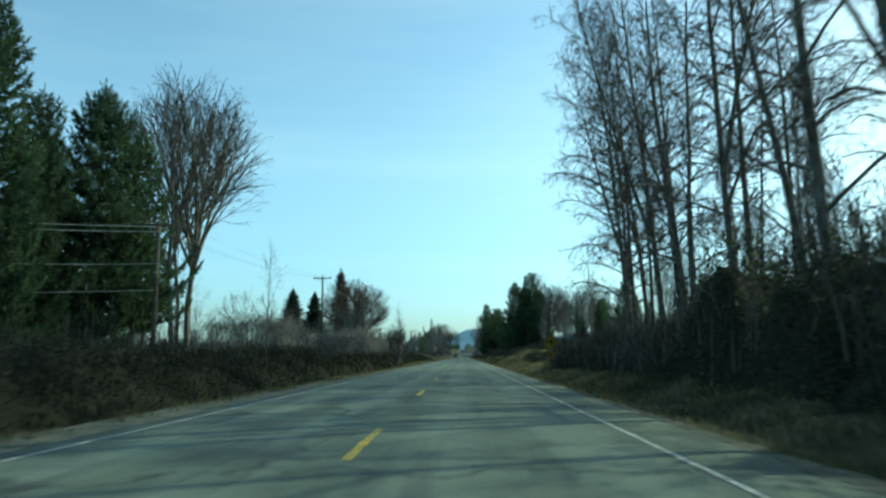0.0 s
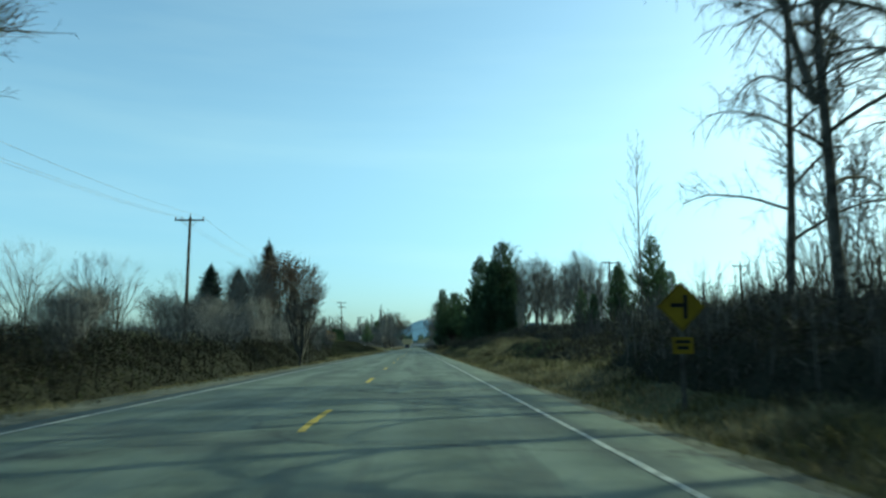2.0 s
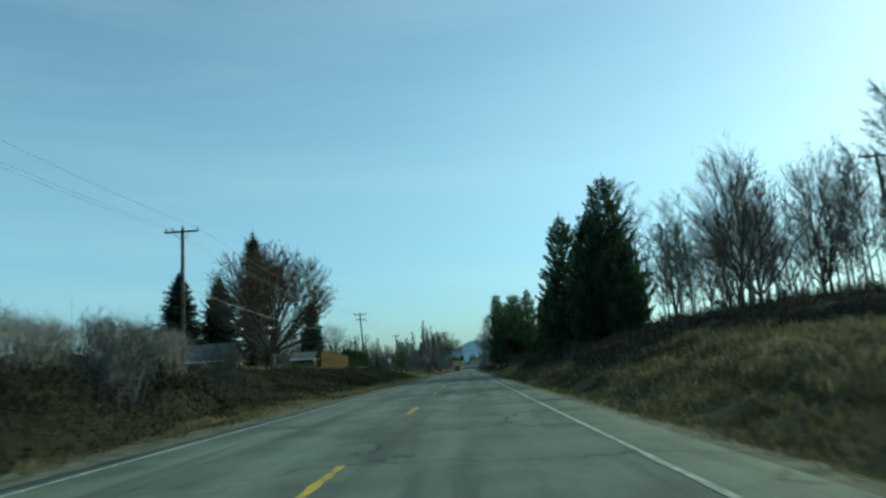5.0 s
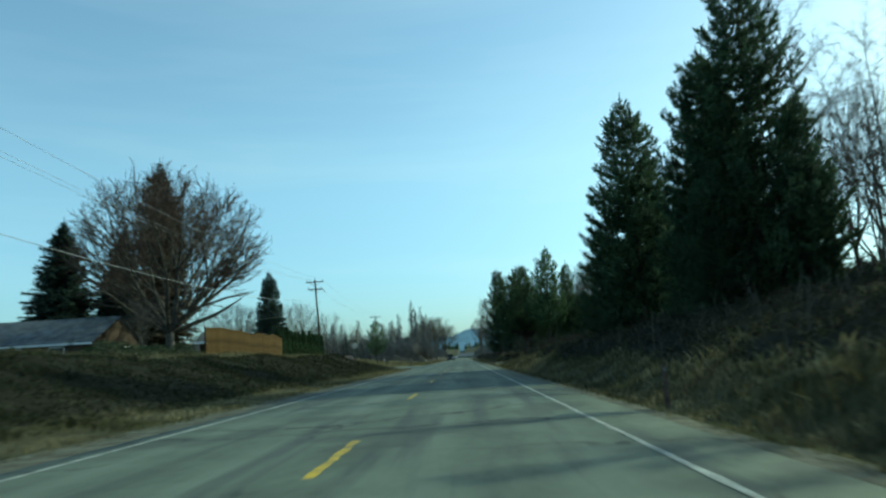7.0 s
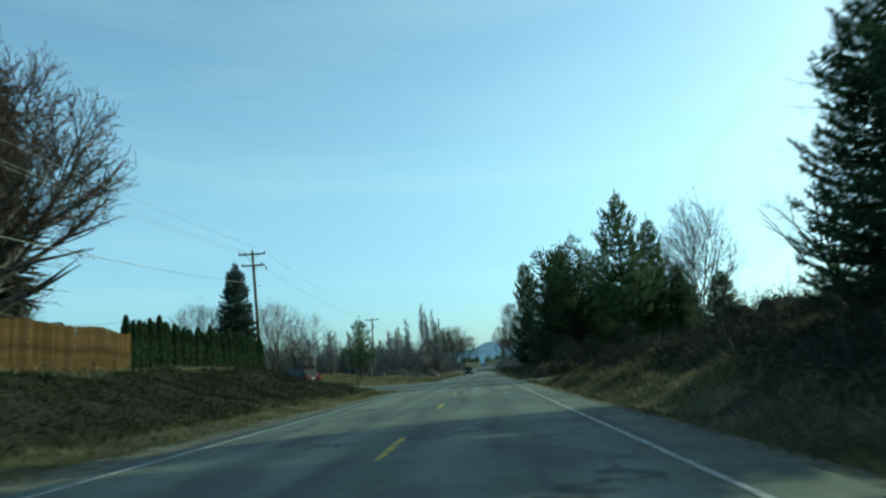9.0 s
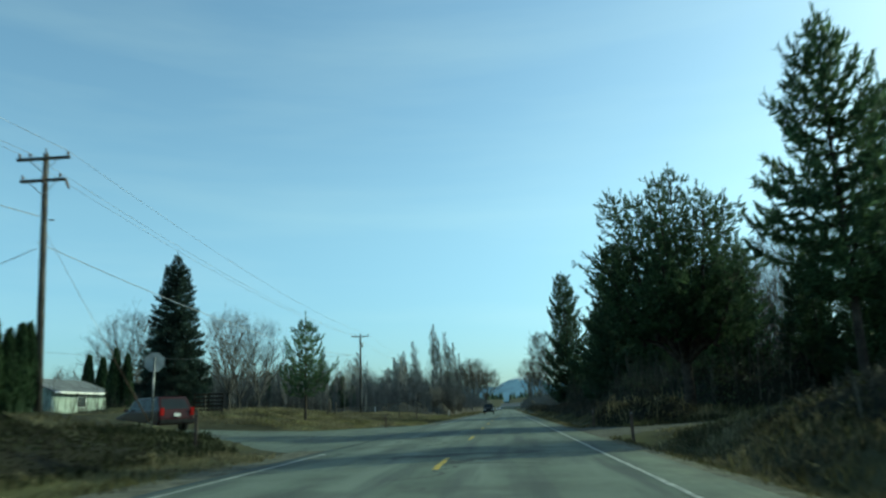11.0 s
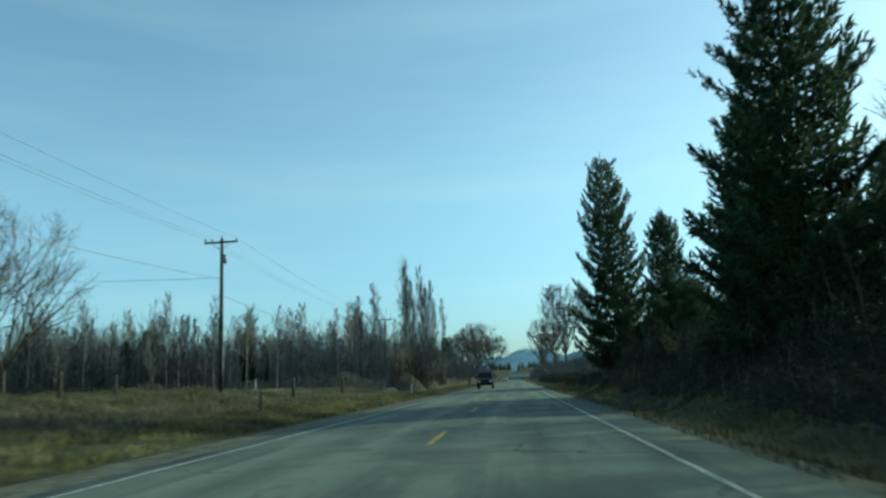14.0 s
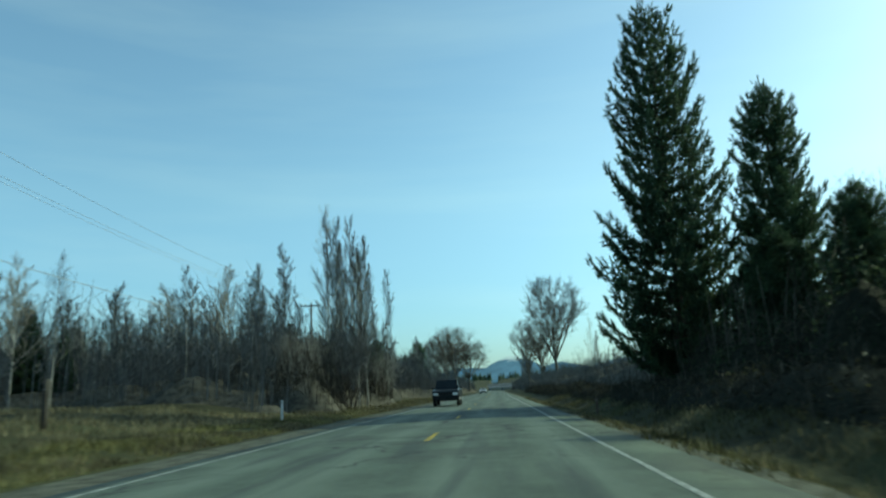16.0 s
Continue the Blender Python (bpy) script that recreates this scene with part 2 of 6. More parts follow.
# ---- road ----
def asphalt():
    """Worn grey asphalt: pale wheel tracks along the road, darker oil strips, patches, seams and cracks."""
    m = surface("worn_asphalt", (0.072, 0.088, 0.070), (0.108, 0.130, 0.103), scale=0.7, fine=0.6, rough=0.85, bump=0.35, bump_scale=60, spec=0.2)
    n, l = m.node_tree.nodes, m.node_tree.links
    b = n["Principled BSDF"]
    col = b.inputs["Base Color"].links[0].from_socket
    tc = n.new("ShaderNodeTexCoord")
    sep = n.new("ShaderNodeSeparateXYZ")
    l.new(tc.outputs["Object"], sep.inputs[0])

    def math_(op, a, v=None, w=None):
        k = n.new("ShaderNodeMath")
        k.operation = op
        for i, q in enumerate((a, v, w)):
            if q is None:
                continue
            if isinstance(q, (int, float)):
                k.inputs[i].default_value = q
            else:
                l.new(q, k.inputs[i])
        return k.outputs[0]

    def stretched(sx, sy, scale, detail=5):
        mp = n.new("ShaderNodeMapping")
        mp.inputs["Scale"].default_value = (sx, sy, 1)
        l.new(tc.outputs["Object"], mp.inputs["Vector"])
        t = n.new("ShaderNodeTexNoise")
        t.inputs["Scale"].default_value, t.inputs["Detail"].default_value = scale, detail
        l.new(mp.outputs[0], t.inputs["Vector"])
        return t.outputs["Fac"]

    def blend(col, fac, colour, mode='MIX'):
        k = n.new("ShaderNodeMix")
        k.data_type, k.blend_type = 'RGBA', mode
        l.new(fac, k.inputs["Factor"])
        l.new(col, k.inputs["A"])
        k.inputs["B"].default_value = (*colour, 1)
        return k.outputs["Result"]

    def ramp(v, a, c, lo=0.0, hi=1.0):
        r = n.new("ShaderNodeMapRange")
        r.inputs["From Min"].default_value, r.inputs["From Max"].default_value = a, c
        r.inputs["To Min"].default_value, r.inputs["To Max"].default_value = lo, hi
        l.new(v, r.inputs["Value"])
        return r.outputs[0]

    # pale wheel tracks at four places across the road
    wob = math_('MULTIPLY_ADD', stretched(0.1, 0.06, 1.0), 0.5, sep.outputs["X"])
    tracks = None
    for c in (-4.0, -2.4, -0.45, 1.3):
        d = math_('ABSOLUTE', math_('SUBTRACT', wob, c + 0.25))
        w = ramp(d, 0.15, 0.62, 1.0, 0.0)
        tracks = w if tracks is None else math_('MAXIMUM', tracks, w)
    fac = math_('MULTIPLY', tracks, ramp(stretched(1.2, 0.08, 1.0), 0.30, 0.62, 0.15, 0.75))
    col = blend(col, fac, (0.150, 0.178, 0.144))
    # dark strips of oil and worn binder, long along the road
    col = blend(col, ramp(stretched(1.6, 0.10, 1.0), 0.52, 0.66, 0.0, 0.68), (0.046, 0.054, 0.053))
    col = blend(col, ramp(stretched(0.5, 0.35, 0.9), 0.56, 0.61, 0.0, 0.55), (0.056, 0.064, 0.056))
    # cracks: thin edges of big cells
    v = n.new("ShaderNodeTexVoronoi")
    v.feature = 'DISTANCE_TO_EDGE'
    v.inputs["Scale"].default_value = 0.22
    mp = n.new("ShaderNodeMapping")
    mp.inputs["Scale"].default_value = (0.7, 1.0, 1)
    dist = n.new("ShaderNodeMix")
    dist.data_type = 'VECTOR'
    dist.inputs["Factor"].default_value = 0.16
    nz = n.new("ShaderNodeTexNoise")
    nz.inputs["Scale"].default_value, nz.inputs["Detail"].default_value = 0.9, 5
    l.new(tc.outputs["Object"], nz.inputs["Vector"])
    l.new(tc.outputs["Object"], mp.inputs["Vector"])
    sc = n.new("ShaderNodeVectorMath")
    sc.operation = 'MULTIPLY_ADD'
    sc.inputs[1].default_value = (2.2, 2.2, 0)
    l.new(nz.outputs["Color"], sc.inputs[0])
    l.new(mp.outputs[0], sc.inputs[2])
    l.new(sc.outputs[0], v.inputs["Vector"])
    crack = ramp(v.outputs["Distance"], 0.004, 0.016, 0.9, 0.0)
    col = blend(col, math_('MULTIPLY', crack, ramp(stretched(0.3, 0.3, 0.6), 0.36, 0.52)), (0.030, 0.033, 0.031))
    l.new(col, b.inputs["Base Color"])
    return m


M_asphalt = asphalt()
M_gravel = surface("shoulder_gravel", (0.068, 0.067, 0.050), (0.155, 0.15, 0.117), scale=2.2, fine=0.8, bump=1.0, bump_scale=45)
M_white = surface("worn_white_paint", (0.16, 0.17, 0.155), (0.42, 0.43, 0.395), scale=5, fine=0.9, rough=0.7)
M_yellow = surface("worn_yellow_paint", (0.20, 0.165, 0.075), (0.52, 0.36, 0.055), scale=4, fine=0.9, rough=0.7)


def strip(name, cols, y0, y1, step, material, height, ragged=0.0, seed=0):
    """A long strip along y. cols: pairs of x and height above the given height."""
    rnd = random.Random(seed)
    ys = list(np.arange(y0, y1 + step / 2, step))
    verts, faces = [], []
    for y in ys:
        j0, j1 = rnd.uniform(-ragged, ragged), rnd.uniform(-ragged, ragged)
        for i, (x, z) in enumerate(cols):
            verts.append((x + (j0 if i == 0 else j1 if i == len(cols) - 1 else 0), y, z + height))
    w = len(cols)
    for j in range(len(ys) - 1):
        for i in range(w - 1):
            faces.append((j * w + i, j * w + i + 1, (j + 1) * w + i + 1, (j + 1) * w + i))
    return mesh_object(name, verts, faces, material)


road = tagged(new("road", strip("road", [(-5.62, -0.12), (-5.57, -0.02), (-5.0, 0.0), (-1.4, 0.03), (2.0, 0.0), (3.0, -0.02), (3.05, -0.12)], -24, 760, 0.7, M_asphalt, 0.0, 0.045)),
              "worn grey two-lane asphalt road with cracks and pale wheel tracks", "road", kind="structure")
for x0, x1, s in ((-6.9, -5.3, 1), (2.7, 3.5, 2)):
    tagged(new("pavement", strip("gravel_shoulder", [(x0, -0.09), (x0 + 0.25, -0.035), (x1, -0.035)] if x0 < 0 else [(x0, -0.035), (x1 - 0.15, -0.04), (x1, -0.09)], -24, 700, 0.6, M_gravel, 0.0, 0.16, s)),
           "strip of pale loose gravel along the asphalt edge", "gravel shoulder", kind="structure")


def road_z(x):
    return 0.03 * max(0.0, 1 - abs(x + 1.4) / 3.5)


def painted(name, x0, x1, y0, y1, material, seed, step=0.5, rag=0.012):
    rnd = random.Random(seed)
    verts, faces = [], []
    k = max(2, int(round((y1 - y0) / step)))
    for j in range(k + 1):
        y = y0 + (y1 - y0) * j / k
        verts += [(x0 + rnd.uniform(-rag, rag), y, road_z(x0) + 0.005), (x1 + rnd.uniform(-rag, rag), y, road_z(x1) + 0.005)]
    for j in range(k):
        faces.append((2 * j, 2 * j + 1, 2 * j + 3, 2 * j + 2))
    return mesh_object(name, verts, faces, material, False)


tagged(new("edge_line", painted("edge_line", 2.0, 2.085, -24, 640, M_white, 3)), "worn white painted edge line on the asphalt", "road marking", kind="structure")
for a, b in ((-24, 211.5), (246, 640)):
    tagged(new("edge_line", painted("edge_line", -5.085, -5.0, a, b, M_white, 4)), "worn white painted edge line on the asphalt", "road marking", kind="structure")
for k in range(-2, 46):
    y = 12.19 * k
    y += float(np.interp(y, (0, 70, 120, 150, 190, 300), (7.5, 6.3, 8.4, 9.6, 9.7, 9.5)))
    tagged(new("centre_dash", painted("centre_dash", -1.45, -1.34, y, y + 3.05, M_yellow, 20 + k, 0.25, 0.02)), "worn yellow painted centre line dash on the asphalt", "road marking", "yellow centre dashes", "structure")

# side road on the one hand, gravel drive on the other
sv, sf = [], []
xs = list(np.arange(-40, -6.3, 0.6)) + [-6.2, -5.68, -5.42]
for x in xs:
    lo, hi = mouth(x)
    for j in range(17):
        y = lo + (hi - lo) * j / 16 + (0.25 * bump_noise(x, 9.0 * j, 1.3) if j in (0, 16) else 0.0)
        sv.append((x, y, ground_height(x, y) - 0.08 if j in (0, 16) else -0.008 if x > -5.5 else -0.012 if x > -5.7 else max(ground_height(x, y) + 0.05, -0.03)))
for i in range(len(xs) - 1):
    for j in range(16):
        sf.append((i * 17 + j, (i + 1) * 17 + j, (i + 1) * 17 + j + 1, i * 17 + j + 1))
tagged(new("side_road", mesh_object("side_road", sv, sf, M_asphalt)), "asphalt side road that joins the main road", "road", kind="structure")
M_track = surface("packed_dirt_and_gravel", (0.055, 0.053, 0.042), (0.12, 0.115, 0.092), scale=1.3, fine=0.8, bump=0.8, bump_scale=30)
sv, sf = [], []
xs = [2.98] + list(np.arange(3.5, 26, 0.6))
for x in xs:
    half = 2.3 + 3.4 * (1 - smooth(3, 6.5, x))
    for j in range(9):
        y = 222.4 - half + half * j / 4 + (0.3 * bump_noise(x, 7.0 * j, 1.1) if j in (0, 8) else 0.0)
        sv.append((x, y, ground_height(x, y) - 0.08 if j in (0, 8) else ground_height(x, y) + 0.04 if x > 3.2 else -0.024))
for i in range(len(xs) - 1):
    for j in range(8):
        sf.append((i * 9 + j, (i + 1) * 9 + j, (i + 1) * 9 + j + 1, i * 9 + j + 1))
tagged(new("gravel_drive", mesh_object("gravel_drive", sv, sf, M_track)), "narrow dirt and gravel drive leading off the road between trees", "drive", kind="structure")


# ---- plants ----
class Shape:
    """Vertices and faces gathered for one mesh."""

    def __init__(self):
        self.v, self.f = [], []

    def tube(self, pts, radii, sides):
        base = len(self.v)
        n = len(pts)
        for i, p in enumerate(pts):
            d = (pts[min(i + 1, n - 1)] - pts[max(i - 1, 0)])
            if d.length < 1e-6:
                d = Vector((0, 0, 1))
            d.normalize()
            a = d.cross(Vector((0.37, 0.91, 0.17)))
            if a.length < 0.1:
                a = d.cross(Vector((1, 0, 0)))
            a.normalize()
            b = d.cross(a)
            for k in range(sides):
                w = 2 * math.pi * k / sides
                self.v.append(p + (a * math.cos(w) + b * math.sin(w)) * radii[i])
        for i in range(n - 1):
            for k in range(sides):
                q = (k + 1) % sides
                self.f.append((base + i * sides + k, base + i * sides + q, base + (i + 1) * sides + q, base + (i + 1) * sides + k))

    def ribbon(self, pts, radii):
        """A narrow strip for a twig too thin for its roundness to show."""
        b = len(self.v)
        d = (pts[-1] - pts[0]).cross(Vector((0.31, 0.83, 0.46)))
        if d.length < 1e-5:
            return
        d.normalize()
        for p, q in zip(pts, radii):
            self.v += [p + d * q, p - d * q]
        for i in range(len(pts) - 1):
            self.f.append((b + 2 * i, b + 2 * i + 1, b + 2 * i + 3, b + 2 * i + 2))

    def blade(self, p, tip, side, width):
        """A thin diamond from p to tip."""
        b = len(self.v)
        mid = p.lerp(tip, 0.45)
        self.v += [p, mid + side * width, tip, mid - side * width]
        self.f.append((b, b + 1, b + 2, b + 3))

    def needle(self, p, tip, side, width):
        """A pointed sliver from p to tip."""
        b = len(self.v)
        self.v += [p + side * width, p - side * width, tip]
        self.f.append((b, b + 1, b + 2))

    def mesh(self, name, material):
        return mesh_object(name, self.v, self.f, material, True)


def rand_dir(r):
    while True:
        v = Vector((r.uniform(-1, 1), r.uniform(-1, 1), r.uniform(-1, 1)))
        if 0.1 < v.length < 1:
            return v.normalized()


def bare_tree(seed, height, radius, stems=1, spread_=0.5, first=0.3, rise=0.55, counts=(16, 7, 5, 3), reach=0.33, lean=0.05, thick=0.012, wild=0.16, droop=0.0, sides=(8, 5, 3, 3, 3), segs=(12, 6, 4, 3, 2), stem_rise=0.06, tilt_min=0.5, angle=(0.55, 1.15)):
    """A leafless tree: stems that taper, limbs, boughs and twigs. Gives the trunk's and the crown's shapes."""
    r = random.Random(seed)
    wood, crown = Shape(), Shape()

    def grow(p, d, length, rad, level):
        n = segs[level]
        pts, rads, cur, way = [p.copy()], [rad], p.copy(), d.copy()
        end = 0.25 if level == 0 else 0.3
        for i in range(n):
            k = (i + 1) / n
            way = way + rand_dir(r) * (wild * (0.35 if level == 0 else 1.0))
            way.z += (rise * 0.16 if level > 0 else stem_rise) - droop * 0.22 * k * (level >= 1)
            way.normalize()
            cur = cur + way * (length / n)
            pts.append(cur.copy())
            rads.append(max(thick * 0.7, rad * (1 - (1 - end) * k)))
        target = wood if level <= 1 else crown
        if sides[level] == 2:
            target.ribbon(pts, rads)
        else:
            target.tube(pts, rads, sides[level])
        if level >= len(counts):
            return
        kids = counts[level]
        for c in range(kids):
            k = first + (1 - first) * ((c + r.random()) / kids) if level == 0 else 0.15 + 0.85 * ((c + r.random()) / kids)
            k = min(0.985, k)
            i = min(n - 1, int(k * n))
            q = pts[i].lerp(pts[i + 1], k * n - i)
            axis = (pts[i + 1] - pts[i]).normalized()
            out = axis.cross(rand_dir(r))
            if out.length < 0.05:
                continue
            out.normalize()
            ang = r.uniform(*angle) * (1.0 - 0.35 * k)
            w = (axis * math.cos(ang) + out * math.sin(ang)).normalized()
            if level == 0:
                sub = height * reach * (1.05 - 0.75 * k) * r.uniform(0.65, 1.25)
            else:
                sub = length * r.uniform(0.32, 0.62) * (1.1 - 0.5 * k)
            grow(q, w, sub, max(thick, rads[i] * r.uniform(0.36, 0.58)), level + 1)

    for s in range(stems):
        a = 2 * math.pi * (s + r.random() * 0.6) / stems
        tilt = (spread_ * r.uniform(tilt_min, 1.0) if stems > 1 else lean)
        d = Vector((math.cos(a) * tilt, math.sin(a) * tilt, 1)).normalized()
        off = Vector((math.cos(a), math.sin(a), 0)) * (0 if stems == 1 else radius * 1.1)
        grow(off + Vector((0, 0, -0.3)), d, height * r.uniform(0.86, 1.0) * (1 - 0.22 * tilt), radius * r.uniform(0.75, 1.0), 0)
    return wood, crown


def crown_tree(seed, height, radius, fork, limbs=8, tip=0.012, base_r=0.3, low=0.2, lobes=0.2, stems=1, spray=3, twig=0.05, open_=60.0, pace=0.12, shrink=0.84, curl=0.05, gens=5, lateral=0.75, splay=0.42):
    """A leafless tree: limbs spread from the fork and divide at narrow angles until they meet a lobed, rounded outline.
    low: how far down the crown reaches, as a part of the height; open_: how far the limbs lean out, in degrees;
    pace, shrink, gens: length of a limb between two forks, how it shortens and how often it forks; lateral: share of limbs with a side limb; splay: how far several stems lean apart; spray, twig: count and length of the side twigs."""
    r = random.Random(seed)
    wood, crown = Shape(), Shape()
    half, mid = height * (1 - low) / 2, height * (1 + low) / 2

    def outside(p):
        v = Vector((p.x / radius, p.y / radius, (p.z - mid) / half))
        return p.z < 0.25 or v.length > 1 + lobes * noise.noise(v.normalized() * 2.3 + Vector((seed, 0, 0)))

    def turned(way, a):
        s = way.cross(rand_dir(r))
        s = s.normalized() if s.length > 0.01 else Vector((1, 0, 0))
        return (way * math.cos(a) + s * math.sin(a)).normalized()

    def side(u, way, ln, q):
        d = turned(way, r.uniform(0.45, 0.95))
        e = u + (d + Vector((0, 0, 0.12))) * ln * r.uniform(0.5, 1.2)
        crown.ribbon([u, e], [q, q * 0.5])
        v = u.lerp(e, r.uniform(0.4, 0.7))
        crown.ribbon([v, v + (turned(d, 0.6) + Vector((0, 0, 0.1))) * ln * 0.4], [q * 0.7, q * 0.4])

    def grow(p, way, q, gen):
        ln = height * pace * shrink ** gen * r.uniform(0.75, 1.25)
        w1 = (way + rand_dir(r) * 0.07 + Vector((0, 0, curl))).normalized()
        m = p + way * ln * 0.5
        e = m + w1 * ln * 0.5
        last = outside(e) or gen >= gens
        q1 = tip * 0.5 if last else max(tip, q * 0.78)
        if q > 0.035:
            wood.tube([p, m, e], [q, (q + q1) / 2, q1], 6 if q > 0.09 else 4)
        else:
            crown.ribbon([p, m, e], [q, (q + q1) / 2, q1])
        if gen >= gens - 3 and q < 0.09:
            for _ in range(spray):
                side(p.lerp(e, r.random()), w1, height * twig, tip * 0.75)
        if last:
            return
        for k in range(2 if r.random() < 0.72 else 3):
            grow(e, turned(w1, r.uniform(0.08, 0.24) if k == 0 else r.uniform(0.35, 0.68)), max(tip, q * ((0.74, 0.58, 0.48)[k])), gen + 1)
        if r.random() < lateral:
            grow(m, turned(way, r.uniform(0.5, 0.9)), max(tip, q * 0.42), gen + 2)

    def burst(top, q, count, axis):
        for k in range(count):
            a = 2.4 * k + r.uniform(-0.4, 0.4)
            b = math.radians(open_) * (((k + 0.5) / count) ** 0.6) * r.uniform(0.85, 1.1)
            d = Vector((math.sin(b) * math.cos(a), math.sin(b) * math.sin(a), math.cos(b)))
            grow(top - axis * r.uniform(0, 0.12) * fork, (d + axis * 0.15).normalized(), q, 0)

    up = Vector((0, 0, 1))
    if stems == 1:
        top = Vector((r.uniform(-0.1, 0.1), r.uniform(-0.1, 0.1), fork))
        wood.tube([Vector((0, 0, -0.3)), Vector((0.03, 0.02, fork * 0.5)), top], [base_r * 1.3, base_r, base_r * 0.9], 8)
        burst(top, base_r * 0.55, limbs, up)
    else:
        for k in range(stems):
            a = 2.4 * k + r.uniform(-0.3, 0.3)
            f = ((k + 0.5) / stems) ** 0.5
            foot = Vector((math.cos(a), math.sin(a), 0)) * radius * 0.18 * f
            head = Vector((math.cos(a), math.sin(a), 0)) * radius * splay * f + up * fork * r.uniform(0.85, 1.15)
            q = base_r * r.uniform(0.32, 0.5)
            bow = foot.lerp(head, 0.5) + rand_dir(r) * 0.02 * fork - Vector((math.cos(a), math.sin(a), 0)) * radius * 0.03
            wood.tube([foot - up * 0.3, bow, head], [q * 1.25, q, q * 0.9], 6)
            burst(head, q * 0.8, limbs, (head - bow).normalized())
    return wood, crown


def conifer(seed, height, base_r, start=0.06, droop=0.25, dense=1.0, power=0.85, blade=0.42, tilt_up=0.1, gap=0.0, sweep=0.10, tufty=0.0):
    """A fir or spruce: whorls of drooping boughs, each a fan of needled sprays."""
    r = random.Random(seed)
    wood, crown = Shape(), Shape()
    tr = 0.016 * height + 0.03
    bend = Vector((r.uniform(-0.02, 0.02), r.uniform(-0.02, 0.02), 0)) * height
    axis = [Vector((0, 0, -0.3)) + Vector((0, 0, height * k / 8)) + bend * (k / 8) ** 2 for k in range(9)]
    wood.tube(axis, [tr * (1 - 0.93 * k / 8) for k in range(9)], 7)
    z = height * start
    while z < height * 0.985:
        k = z / height
        reach = base_r * (1 - k) ** power * (0.8 + 0.2 * smooth(start, start + 0.18, k)) * (0.3 + 0.7 * smooth(0.0, 0.16, 1 - k)) + 0.08
        n = max(4, int((5 + 4 * (1 - k)) * dense))
        turn = r.uniform(0, 6.28)
        whorl_k = r.uniform(0.8, 1.12)
        for b in range(n):
            if r.random() < gap:
                continue
            a = turn + 6.283 * b / n + r.uniform(-0.35, 0.35)
            ln = reach * whorl_k * r.uniform(0.62, 1.12)
            out = Vector((math.cos(a), math.sin(a), 0))
            p0 = Vector((0, 0, z - 0.3)) + bend * k * k
            m = max(3, int(ln / (blade * 0.26)))
            prev = p0
            up = tilt_up + 0.5 * k
            pts = []
            for i in range(1, m + 1):
                q = i / m
                p = p0 + out * (ln * q) + Vector((0, 0, ln * (up * q - droop * q * q * 1.3 + sweep * q ** 4)))
                pts.append((prev, p))
                prev = p
            wood.tube([p0, p0.lerp(prev, 0.55) + Vector((0, 0, 0.04 * ln)), prev], [0.012 + 0.012 * ln, 0.008 + 0.006 * ln, 0.004], 3)
            side = out.cross(Vector((0, 0, 1)))
            for i, (p, q) in enumerate(pts):
                f = (i + 1) / m
                wd = blade * (0.55 + 0.3 * tufty + (0.75 - 0.4 * tufty) * (1 - f)) * (0.5 + 0.5 * min(1, ln / base_r + 0.35)) * (0.45 + 0.55 * smooth(0.0, 0.14, 1 - k))
                for s in (-1, 1):
                    tip = p + out * wd * r.uniform(0.5, 0.95) + side * s * wd * r.uniform(0.6, 1.25) + Vector((0, 0, r.uniform(-0.34, 0.12) * wd))
                    nrm = Vector((r.uniform(-0.6, 0.6), r.uniform(-0.6, 0.6), r.uniform(0.2, 1))).normalized()
                    sd = (tip - p).cross(nrm)
                    sd.normalize()
                    crown.needle(p, tip, sd, wd * r.uniform(0.20, 0.36))
                if tufty and f > 0.35:
                    tip = p + out * wd * r.uniform(0.2, 0.7) + Vector((r.uniform(-0.35, 0.35), r.uniform(-0.35, 0.35), r.uniform(0.35, 0.85))) * wd
                    crown.needle(p, tip, side, wd * r.uniform(0.18, 0.30))
                if r.random() < 0.9 - 0.4 * tufty:
                    tip = p + out * wd * r.uniform(0.1, 0.7) + Vector((r.uniform(-0.2, 0.2), r.uniform(-0.2, 0.2), -r.uniform(0.35, 0.9))) * wd
                    crown.needle(p, tip, side, wd * r.uniform(0.18, 0.30))
            tip = pts[-1][1] + out * blade * 0.4
            crown.needle(pts[-1][0], tip + Vector((0, 0, 0.05)), side, blade * 0.16)
        z += max(0.16, height * 0.021) * r.uniform(0.75, 1.25)
    crown.needle(axis[-1] - Vector((0, 0, 0.3)), axis[-1] + Vector((0, 0, 0.5)), Vector((1, 0, 0)), 0.06)
    return wood, crown


